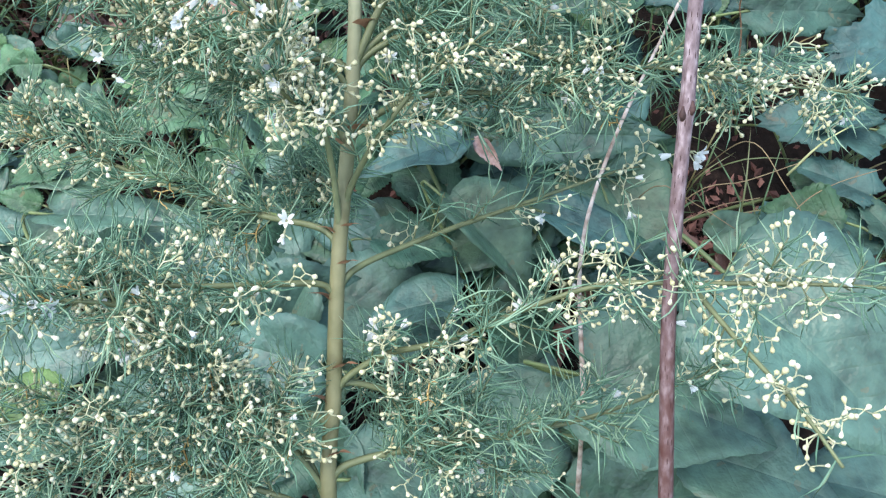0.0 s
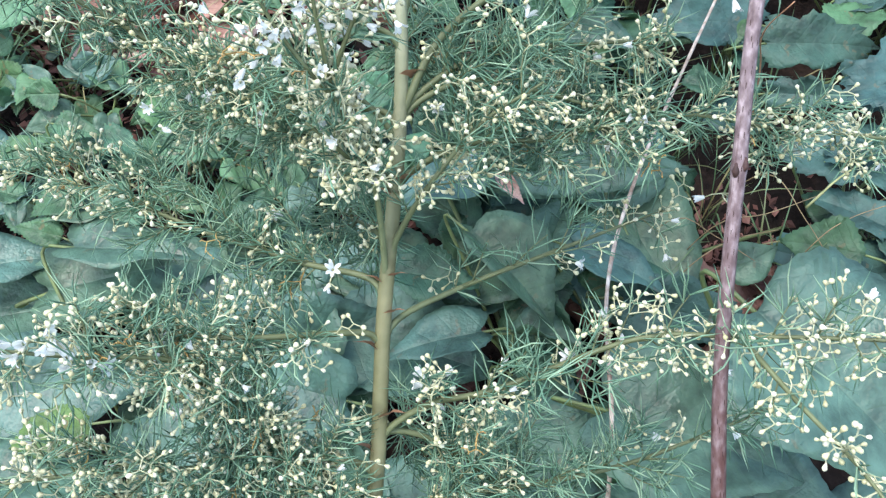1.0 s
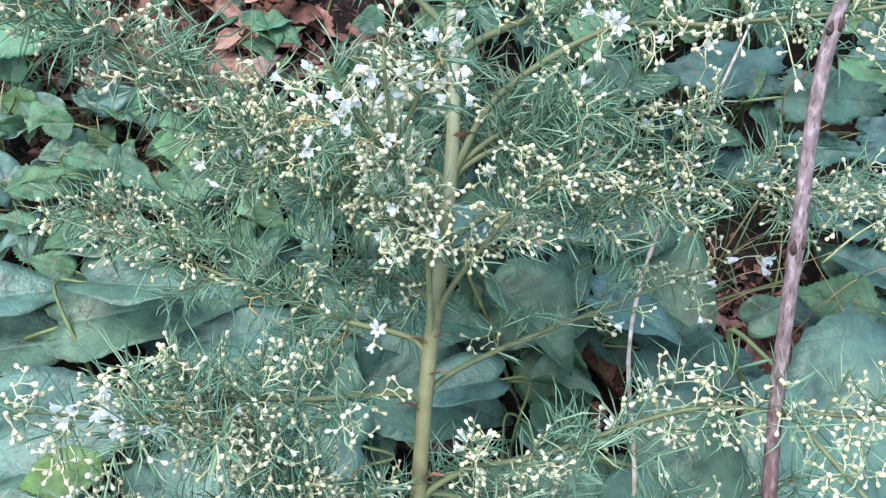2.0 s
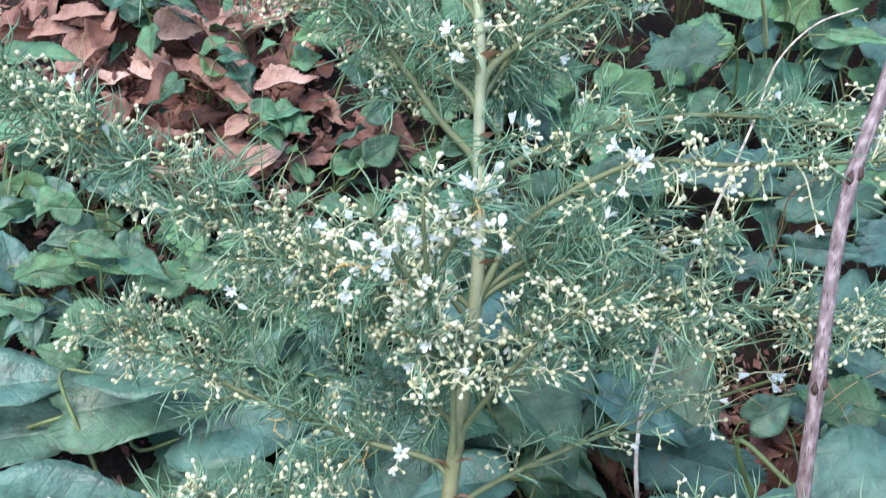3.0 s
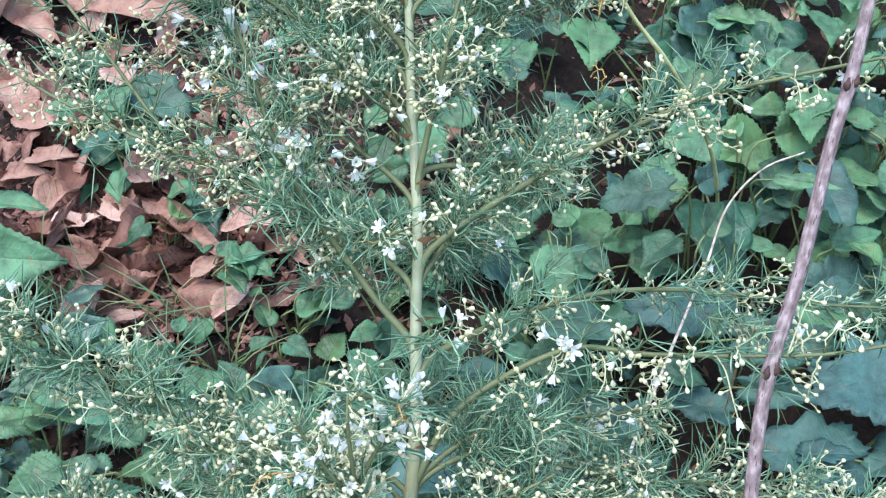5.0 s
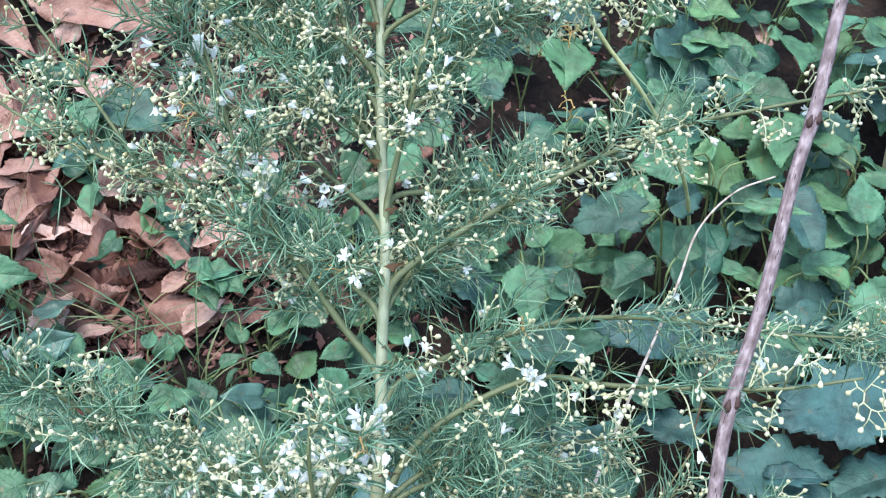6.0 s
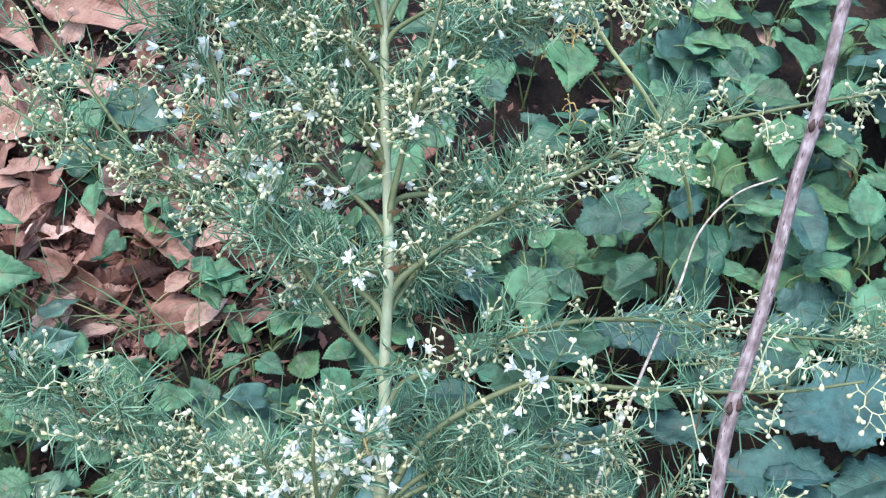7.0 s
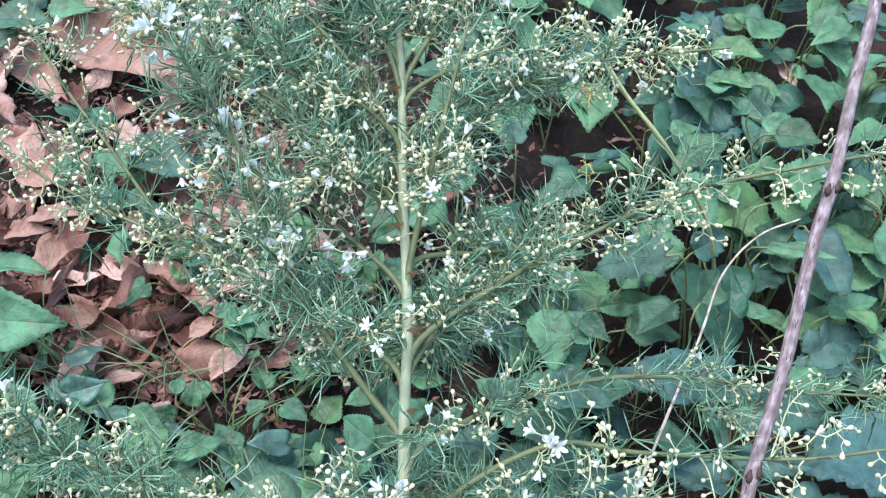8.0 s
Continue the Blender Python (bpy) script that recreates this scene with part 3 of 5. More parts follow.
leaf(p, "dark", (-0.73, 0.82, 0.04), (-0.80, 0.78, 0.04), 0.6)
p = plant("avens_plant", (0.44, 0.47), "lobed blue-green leaves low over the ground", "leafy plant", "undergrowth plants")
leaf(p, "lob", (0.41, 0.47, 0.02), (0.47, 0.44, 0.03), 1.0)
leaf(p, "lob", (0.43, 0.50, 0.03), (0.50, 0.51, 0.03), 0.8)
leaf(p, "lob", (0.40, 0.49, 0.03), (0.345, 0.47, 0.03), 0.9)
p = plant("burdock", (0.336, 0.003), "broad grey-green heart-shaped leaves on the leafy bank", "leafy plant", "undergrowth plants")
leaf(p, "big", (0.248, 0.047, 0.170), (0.384, -0.052, 0.150), 0.95, (0.1, 0.0))
leaf(p, "big", (0.157, -0.010, 0.080), (0.308, -0.033, 0.080), 0.9, (0.0, 0.1))
leaf(p, "big", (0.263, 0.171, -0.010), (0.302, 0.199, 0.000), 0.85)
leaf(p, "big", (0.330, 0.156, 0.000), (0.384, 0.176, 0.010), 0.8)
leaf(p, "big", (0.172, -0.097, 0.00), (0.311, -0.055, 0.00), 0.80)
leaf(p, "big", (0.435, -0.052, 0.01), (0.317, -0.038, 0.02), 0.75)
leaf(p, "big", (0.252, -0.045, 0.040), (0.364, -0.064, 0.050), 0.80)
p = plant("burdock", (0.061, -0.012), "broad grey-green heart-shaped leaves on the leafy bank", "leafy plant", "undergrowth plants")
leaf(p, "big", (0.044, 0.060, 0.03), (-0.042, 0.031, 0.03), 0.65)
leaf(p, "big", (0.144, -0.040, 0.01), (0.007, -0.061, 0.02), 0.80)
leaf(p, "big", (-0.021, -0.103, 0.00), (0.111, -0.096, 0.00), 0.75)
leaf(p, "big", (0.077, 0.034, 0.00), (0.151, -0.005, 0.01), 0.80)
p = plant("burdock", (-0.214, -0.088), "broad grey-green heart-shaped leaves on the leafy bank", "leafy plant", "undergrowth plants")
leaf(p, "big", (-0.063, -0.016, 0.02), (-0.157, -0.009, 0.03), 0.85)
leaf(p, "big", (-0.123, -0.092, 0.02), (-0.262, -0.077, 0.03), 0.85)
leaf(p, "big", (-0.337, -0.135, 0.05), (-0.215, -0.115, 0.06), 0.55)
leaf(p, "big", (-0.374, -0.064, 0.03), (-0.230, -0.020, 0.03), 0.65)
leaf(p, "big", (-0.172, -0.133, 0.00), (-0.068, -0.104, 0.01), 0.75)
p = plant("burdock", (-0.335, 0.073), "broad grey-green heart-shaped leaves on the leafy bank", "leafy plant", "undergrowth plants")
leaf(p, "big", (-0.357, 0.045, 0.02), (-0.191, 0.113, 0.03), 0.52)
leaf(p, "big", (-0.316, 0.132, 0.05), (-0.386, 0.095, 0.06), 0.70)
leaf(p, "big", (-0.461, 0.040, 0.03), (-0.350, 0.090, 0.03), 0.60)
leaf(p, "big", (-0.446, 0.005, 0.00), (-0.324, 0.050, 0.01), 0.65)
leaf(p, "big", (-0.256, 0.050, 0.00), (-0.128, 0.100, 0.01), 0.65)
leaf(p, "dark", (-0.174, 0.163, 0.00), (-0.232, 0.103, 0.00), 0.75)
p = plant("burdock", (-0.110, 0.190), "single broad blue-green leaf raised on a long stalk", "leafy plant", "undergrowth plants")
leaf(p, "big", (-0.099, 0.137, 0.21), (-0.168, 0.116, 0.22), 0.75)
p = plant("avens_plant", (0.264, 0.469), "lobed blue-green leaves low over the ground", "leafy plant", "undergrowth plants")
leaf(p, "ivy", (0.249, 0.580, 0.03), (0.273, 0.463, 0.03), 0.85)
leaf(p, "lob", (0.269, 0.434, 0.03), (0.159, 0.422, 0.04), 0.55)
leaf(p, "lob", (0.273, 0.394, 0.05), (0.384, 0.408, 0.05), 0.50)
p = plant("avens_plant", (0.353, 0.291), "lobed blue-green leaves low over the ground", "leafy plant", "undergrowth plants")
leaf(p, "lob", (0.454, 0.381, 0.05), (0.347, 0.348, 0.05), 0.85)
leaf(p, "lob", (0.398, 0.300, 0.01), (0.297, 0.292, 0.02), 0.75)
leaf(p, "lob", (0.469, 0.318, 0.02), (0.399, 0.287, 0.02), 0.85)
leaf(p, "lob", (0.277, 0.333, 0.00), (0.210, 0.347, 0.00), 0.60)
leaf(p, "lob", (0.165, 0.125, 0.00), (0.275, 0.106, 0.01), 0.62)
p = plant("bramble_seedling", (0.283, 0.768), "fresh green pointed leaves among the undergrowth", "leafy plant", "undergrowth plants")
leaf(p, "green", (0.152, 0.547, 0.02), (0.168, 0.585, 0.02), 0.75)
leaf(p, "green", (0.397, 0.588, 0.04), (0.450, 0.624, 0.05), 0.70)
leaf(p, "green", (0.232, 0.879, 0.06), (0.289, 0.890, 0.07), 0.60)
leaf(p, "green", (0.276, 0.899, 0.06), (0.334, 0.868, 0.07), 0.55)
leaf(p, "ivy", (0.313, 0.889, 0.05), (0.307, 0.783, 0.05), 1.00)
leaf(p, "lob", (0.327, 0.804, 0.05), (0.383, 0.821, 0.05), 0.70)
p = plant("bramble_seedling", (0.223, 0.800), "fresh green pointed leaves among the undergrowth", "leafy plant", "undergrowth plants")
leaf(p, "lob", (0.262, 0.902, 0.04), (0.197, 0.813, 0.04), 0.95)
leaf(p, "ivy", (0.209, 0.840, 0.03), (0.174, 0.745, 0.03), 0.80)
leaf(p, "green", (0.076, 0.861, 0.05), (0.092, 0.775, 0.05), 0.90)
leaf(p, "green", (0.220, 0.744, 0.02), (0.254, 0.824, 0.02), 0.70)
leaf(p, "dark", (0.349, 0.655, -0.00), (0.294, 0.609, 0.00), 0.80)
p = plant("bramble_seedling", (0.40, 0.52), "fresh green pointed leaves among the undergrowth", "leafy plant", "undergrowth plants")
leaf(p, "green", (0.378, 0.532, 0.05), (0.432, 0.566, 0.06), 0.55)
leaf(p, "green", (0.334, 0.511, 0.03), (0.385, 0.541, 0.04), 0.60)
leaf(p, "lob", (0.361, 0.489, 0.03), (0.423, 0.524, 0.04), 0.75)
leaf(p, "green", (0.424, 0.510, 0.06), (0.386, 0.534, 0.07), 0.70)
leaf(p, "green", (0.350, 0.592, 0.04), (0.376, 0.556, 0.05), 0.60)
leaf(p, "green", (0.310, 0.542, 0.02), (0.350, 0.518, 0.03), 0.50)
leaf(p, "ivy", (0.431, 0.465, 0.03), (0.386, 0.472, 0.04), 0.80)
p = plant("bramble_seedling", (-0.280, 0.435), "fresh bright green seedling at the edge of the litter", "seedling", "undergrowth plants")
leaf(p, "green", (-0.281, 0.399, 0.030), (-0.237, 0.426, 0.038), 0.60)
leaf(p, "green", (-0.274, 0.428, 0.030), (-0.241, 0.383, 0.038), 0.60)
leaf(p, "herb", (-0.280, 0.398, 0.020), (-0.247, 0.372, 0.028), 0.70)
leaf(p, "green", (-0.249, 0.404, 0.020), (-0.226, 0.422, 0.028), 0.60)
leaf(p, "herb", (-0.296, 0.419, 0.020), (-0.278, 0.437, 0.028), 0.70)


# ---------------------------------------------------------------- low filling plants
def carpet(count, x0, x1, y0, y1, kinds, size, name, label, category, seed, keep=lambda x, y: True, rise=(0.02, 0.085)):
    r = np.random.default_rng(seed)
    made = 0
    while made < count:
        x, y = r.uniform(x0, x1), r.uniform(y0, y1)
        if not keep(x, y):
            continue
        made += 1
        ob = plant(name, (x, y), label, category, "undergrowth plants")
        for q in range(int(r.integers(3, 7))):
            ang = r.uniform(0, 6.28)
            reach = r.uniform(0.01, 0.06)
            h = FLOOR_Z + r.uniform(*rise)
            length = r.uniform(*size)
            b = (x + reach * math.cos(ang), y + reach * math.sin(ang), h)
            ang += r.normal() * 0.5
            t = (b[0] + length * math.cos(ang), b[1] + length * math.sin(ang), h + r.normal() * 0.01)
            leaf(ob, kinds[int(r.integers(len(kinds)))], b, t, r.uniform(0.55, 0.9))


def litter_patch(x, y):
    """The bare stretch where the dead leaves lie."""
    return ((x + 0.42) / 0.30) ** 2 + ((y - 0.58) / 0.24) ** 2 < 1 or ((x - 0.27) / 0.11) ** 2 + ((y - 0.17) / 0.07) ** 2 < 1 or ((x - 0.35) / 0.12) ** 2 + ((y - 0.355) / 0.06) ** 2 < 1


FRESH = ("bramble_seedling", "fresh green pointed leaves among the undergrowth", "leafy plant")
HERB = ("nettle", "small toothed green herb leaves beside the dead leaves", "herb")
LOBED = ("avens_plant", "lobed blue-green leaves low over the ground", "leafy plant")
BROAD = ("burdock", "broad grey-green heart-shaped leaves on the leafy bank", "leafy plant")
IVY = ("ivy_plant", "dark blue-green ivy leaves creeping over the litter", "ivy")


def open_ground(x, y):
    return not litter_patch(x, y)


carpet(70, -0.05, 0.75, 0.45, 1.3, ("green", "dark", "ivy", "green", "herb", "lob"), (0.04, 0.09), *FRESH, 21, lambda x, y: ((x - 0.10) / 0.10) ** 2 + ((y - 0.80) / 0.08) ** 2 > 1, rise=(0.03, 0.15))
carpet(11, 0.0, 0.55, 0.12, 0.5, ("lob", "dark", "dark"), (0.04, 0.075), *LOBED, 25, open_ground)
carpet(36, -0.75, -0.12, -0.1, 0.33, ("herb", "green", "big"), (0.03, 0.06), *HERB, 22, lambda x, y: y > 0.14 or x < -0.5)
carpet(20, -0.35, 0.45, -0.25, 0.25, ("big", "big", "dark"), (0.08, 0.14), *BROAD, 23, lambda x, y: not litter_patch(x, y) and not (x > 0.14 and 0.02 < y < 0.3), (0.015, 0.05))
carpet(20, -0.22, 0.12, 0.15, 0.75, ("green", "dark", "herb"), (0.035, 0.06), *HERB, 26, open_ground)
carpet(16, -0.95, 0.1, 0.80, 1.35, ("green", "ivy"), (0.03, 0.055), *IVY, 24, open_ground)
carpet(9, -0.55, -0.15, 0.22, 0.35, ("herb", "green", "herb"), (0.018, 0.036), *HERB, 28, lambda x, y: True, (0.02, 0.07))
carpet(5, -0.70, -0.18, 0.38, 0.8, ("green", "ivy"), (0.022, 0.04), *IVY, 27)


def wider_cover():
    """The same cover going on around, out of the camera's sight."""
    r = np.random.default_rng(77)
    verts, faces = [], []
    while len(verts) < 15000:
        far, turn = 0.35 + 4.6 * r.random() ** 0.8, r.uniform(0, 6.283)
        x, y = far * math.cos(turn), 0.5 + 0.75 * far * math.sin(turn)
        if (-0.78 < x < 0.56 and -0.28 < y < 1.3) or noise.noise((x * 1.3, y * 1.3, 5.0)) < r.uniform(-0.9, 0.1):
            continue
        yw = y * math.cos(radians(TILT))
        if not -2.0 < yw < 3.0:
            continue
        p = np.array((x, y, floor_z(x, y) + r.uniform(0.01, 0.09)))
        a = r.uniform(0, 6.28)
        d = unit((math.cos(a), math.sin(a), r.normal() * 0.3))
        w = unit(np.cross((r.normal() * 0.3, r.normal() * 0.3, 1.0), d))
        up = np.cross(d, w)
        k = r.uniform(0.03, 0.09)
        b = k * r.uniform(0.25, 0.4)
        base = 8 * len(verts)
        verts.append([p, p + d * k * 0.3 + w * b, p + d * k * 0.7 + w * b * 0.7, p + d * k - up * k * 0.15, p + d * k * 0.7 - w * b * 0.7,
                      p + d * k * 0.3 - w * b, p + d * k * 0.35 - up * k * 0.08, p + d * k * 0.7 - up * k * 0.1])
        faces += [[base + q for q in f] for f in ((0, 6, 1), (1, 6, 7), (1, 7, 2), (2, 7, 3), (0, 5, 6), (5, 7, 6), (5, 4, 7), (4, 3, 7))]
    ob = new("undergrowth", solid("undergrowth", np.array(verts).reshape(-1, 3), np.array(faces)))
    ob.data.materials.append(M_COVER)
    ob.matrix_world = BANK
    tagged(ob, "low green leaves covering the rest of the bank", "undergrowth", kind="stuff")


wider_cover()


# ---------------------------------------------------------------- dead leaves
def litter():
    r = np.random.default_rng(5)
    kinds = []
    for i in range(20):
        roll = (0.5, 1.5, 0.2, 2.3, 0.9, 0.3, 1.9, -0.6, 0.4, 1.2)[i % 10]
        length = r.uniform(0.05, 0.09)
        kinds.append(blade("dead", length, length * r.uniform(0.5, 0.8), 900 + i, 0.2, r.uniform(-0.4, 0.6), 0.09, roll, 0.015))
        if i >= 10:
            kinds[-1].materials[0] = M_PALEDEAD
    n = 0
    while n < 277:
        if n < 140:
            x, y = min(r.normal(-0.43, 0.13), -0.2 - 0.1 * r.random()), r.normal(0.55, 0.10)
        elif n < 205:
            x, y = r.uniform(-1.0, -0.30), r.uniform(0.66, 1.12)
        elif n < 225:
            x, y = r.normal(0.27, 0.07), r.normal(0.18, 0.05)
        elif n < 260:
            x, y = r.uniform(-0.62, -0.34), r.uniform(0.35, 0.46)
        else:
            x, y = r.uniform(-0.9, 0.6), r.uniform(-0.1, 1.3)
        n += 1
        z = (0.025 if 205 < n <= 225 else 0.0) + floor_z(x, y) + 0.006 + abs(r.normal()) * 0.014
        pale = y > 0.68 and x < -0.35 and r.random() < 0.6
        ob = new("dead_leaf", kinds[int(r.integers(10)) + (10 if pale else 0)])
        turn = Euler((r.normal() * 0.35 + (math.pi if r.random() < 0.35 else 0), r.normal() * 0.3, r.uniform(0, 6.28)))
        k = r.uniform(0.65, 1.4) * (1.25 if y > 0.72 and x < -0.2 else 1.0)
        ob.matrix_world = BANK @ Matrix.LocRotScale((x, y, z), turn, (k, k, k))
        tagged(ob, "curled reddish-brown dead leaf lying on the soil", "dead leaf", "leaf litter")


litter()


def fallen(base, tip, ratio, roll):
    leaf_seed[0] += 1
    length = float(np.linalg.norm(np.subtract(tip, base)))
    r = np.random.default_rng(leaf_seed[0])
    ob = new("dead_leaf", blade("dead", length, length * ratio, leaf_seed[0], 0.2, 0.3, 0.05, roll, 0.015))
    ob.data.materials[0] = M_PALEDEAD
    base = (base[0], base[1], max(base[2], floor_z(base[0], base[1]) + 0.012))
    ob.matrix_world = BANK @ frame_on(base, tip, (r.normal() * 0.3, r.normal() * 0.3))
    tagged(ob, "large pale pinkish-brown dead leaf on the litter", "dead leaf", "leaf litter")


fallen((-0.727, 0.838, -0.006), (-0.470, 0.787, -0.001), 0.50, 0.5)
fallen((-0.759, 0.749, -0.006), (-0.667, 0.701, -0.001), 0.78, 0.4)
fallen((-0.637, 0.591, -0.006), (-0.537, 0.626, -0.001), 0.59, 0.7)
fallen((-0.588, 0.530, -0.001), (-0.525, 0.554, 0.004), 0.78, 0.4)
fallen((-0.607, 0.502, -0.006), (-0.553, 0.524, -0.001), 0.72, 0.9)
fallen((-0.538, 0.446, -0.006), (-0.495, 0.516, -0.001), 0.65, 0.8)
fallen((-0.510, 0.425, -0.011), (-0.465, 0.465, -0.006), 0.72, 0.5)
fallen((-0.454, 0.522, 0.004), (-0.390, 0.544, 0.009), 0.85, 0.7)
fallen((-0.406, 0.560, 0.004), (-0.299, 0.473, 0.009), 0.55, 0.9)
fallen((-0.415, 0.486, 0.004), (-0.294, 0.431, 0.009), 0.39, 1.8)
fallen((-0.312, 0.462, 0.004), (-0.243, 0.497, 0.009), 0.55, 0.7)
fallen((-0.386, 0.549, -0.001), (-0.355, 0.593, 0.004), 0.85, 0.9)
fallen((-0.331, 0.569, -0.006), (-0.296, 0.616, -0.001), 0.78, 0.5)
fallen((-0.557, 0.710, -0.006), (-0.496, 0.661, -0.001), 0.78, 0.4)
fallen((-0.338, 0.409, -0.006), (-0.310, 0.442, -0.001), 0.72, 0.5)
fallen((-0.288, 0.356, -0.016), (-0.258, 0.414, -0.011), 0.65, 0.6)
fallen((-0.415, 0.336, -0.016), (-0.372, 0.364, -0.011), 0.85, 0.3)
fallen((-0.437, 0.309, -0.016), (-0.417, 0.380, -0.011), 0.65, 0.6)
fallen((-0.353, 0.280, -0.016), (-0.326, 0.327, -0.011), 0.65, 0.8)
fallen((-0.520, 0.553, -0.006), (-0.471, 0.587, -0.001), 0.65, 0.6)
fallen((-0.336, 0.633, -0.006), (-0.299, 0.667, -0.001), 0.65, 0.8)
fallen((-0.400, 0.663, -0.006), (-0.335, 0.634, -0.001), 0.65, 0.4)
fallen((-0.556, 0.399, -0.011), (-0.492, 0.387, -0.006), 0.65, 0.6)
fallen((-0.470, 0.486, -0.006), (-0.402, 0.464, -0.001), 0.65, 1.2)
fallen((-0.275, 0.580, -0.006), (-0.222, 0.548, -0.001), 0.65, 0.6)
fallen((-0.827, 0.873, 0.004), (-0.633, 0.733, 0.009), 0.39, 1.4)
fallen((-0.699, 0.666, -0.006), (-0.607, 0.583, -0.001), 0.65, 0.7)
fallen((0.121, 0.871, -0.060), (0.168, 0.887, -0.055), 0.50, 0.5)
fallen((0.358, 1.067, -0.030), (0.388, 1.009, -0.025), 0.70, 0.4)
fallen((0.401, 0.992, -0.030), (0.429, 0.955, -0.025), 0.70, 0.4)
fallen((0.299, 0.185, -0.070), (0.345, 0.208, -0.065), 0.50, 0.9)
fallen((0.321, 0.164, -0.070), (0.367, 0.205, -0.065), 0.50, 0.6)
fallen((0.034, 0.205, 0.062), (0.062, 0.176, 0.062), 0.50, 0.9)



def crumbs():
    s = Shape()
    r = np.random.default_rng(6)
    for _ in range(13000):
        heap = r.random()
        if heap < 0.28:
            x, y = r.normal(-0.45, 0.09), r.normal(0.42, 0.05)
        elif heap < 0.36:
            x, y = r.normal(0.29, 0.06), r.normal(0.18, 0.045)
        elif heap < 0.6:
            x, y = r.normal(-0.5, 0.2), r.normal(0.62, 0.22)
        else:
            x, y = r.uniform(-0.8, 0.6) * r.uniform(0.4, 1.0) - 0.1, r.uniform(-0.2, 1.2)
            if x > 0.0 and r.random() < 0.6:
                continue
        z = floor_z(x, y) + 0.004 + abs(r.normal()) * 0.006
        a = unit(r.normal(size=3) * (1, 1, 0.35))
        b = unit(np.cross(a, r.normal(size=3) * 0.5 + (0, 0, 1)))
        c = np.cross(a, b)
        k = r.uniform(0.002, 0.009) * (1.25 if heap < 0.28 else 1.0)
        p = np.array((x, y, z))
        w = r.uniform(0.3, 0.7)
        s.add([p - a * k, p - b * k * w + c * k * 0.2, p + a * k, p + b * k * w + c * k * 0.25, p + c * k * 0.35, p - c * k * 0.05],
              [(0, 1, 4), (1, 2, 4), (2, 3, 4), (3, 0, 4), (1, 0, 5), (2, 1, 5), (3, 2, 5), (0, 3, 5)])
    ob = new("leaf_crumbs", s.mesh("leaf_crumbs", smooth=False))
    ob.data.materials.append(M_CRUMB)
    ob.matrix_world = BANK
    tagged(ob, "brown crumbled bits of dead leaves on the soil", "leaf litter", kind="stuff")


crumbs()


# ---------------------------------------------------------------- grass, sticks, straw
def grass_tuft(x, y, count, height, seed):
    r = np.random.default_rng(seed)
    ob = thing("grass_tuft", (x, y, floor_z(x, y)), "thin green grass blades rising from the bank", "grass", "grass tufts")
    s = Shape()
    for _ in range(count):
        ang, tilt = r.uniform(0, 6.28), r.uniform(0.25, 1.0)
        d = np.array((math.cos(ang) * tilt, math.sin(ang) * tilt, 1.0))
        L = height * r.uniform(0.6, 1.2)
        p0 = np.array((r.normal() * 0.012, r.normal() * 0.012, -0.005))
        p1 = p0 + unit(d) * L * 0.55
        p2 = p1 + unit(d + (math.cos(ang) * 0.9, math.sin(ang) * 0.9, -0.5)) * L * 0.5
        c = spline((p0, p1, p2), L / 9)
        side = unit(np.cross(d, (math.cos(ang), math.sin(ang), 0.01)) + 1e-6)
        w = r.uniform(0.0005, 0.0012) * np.sin(np.linspace(0.5, math.pi, len(c)))[:, None]
        keel = np.cross(side, unit(d)) * 0.0004
        v = np.vstack((c - side * w, c + keel, c + side * w))
        m = len(c)
        s.add(v, [(i, i + 1, m + i + 1, m + i) for i in range(m - 1)] + [(m + i, m + i + 1, 2 * m + i + 1, 2 * m + i) for i in range(m - 1)])
    part("blade_tuft", s.mesh("blade_tuft"), M_GRASS, ob, kind="stuff")


for i, (gx, gy, gn, gh) in enumerate(((0.20, 0.33, 16, 0.13), (0.25, 0.26, 14, 0.14), (0.30, 0.20, 13, 0.13), (0.36, 0.17, 14, 0.13),
                                      (0.17, 0.40, 18, 0.13), (0.40, 0.26, 22, 0.15), (0.12, 0.17, 14, 0.13), (-0.26, 0.17, 12, 0.12),
                                      (-0.06, 0.44, 14, 0.12), (0.46, 0.20, 18, 0.14), (-0.52, 0.24, 14, 0.14), (0.05, 0.62, 12, 0.12),
                                      (-0.42, 0.33, 16, 0.15), (-0.33, 0.36, 14, 0.14), (-0.50, 0.40, 10, 0.13), (-0.24, 0.30, 16, 0.14),
                                      (-0.15, 0.22, 14, 0.13), (0.10, 0.42, 14, 0.13), (0.30, 0.42, 12, 0.13))):
    grass_tuft(gx, gy, gn, gh, 300 + i)


def stick(name, pts, r0, r1, material, label, category, sides=8):
    c = spline(pts, 0.008)
    ob = thing(name, pts[0], label, category)
    s = Shape()
    rad = np.linspace(r0, r1, len(c)) * (1 + 0.08 * np.sin(np.arange(len(c)) * 0.9))
    tube(s, c, rad, sides)
    part("shaft", s.mesh("shaft", pts[0]), material, ob)
    return ob


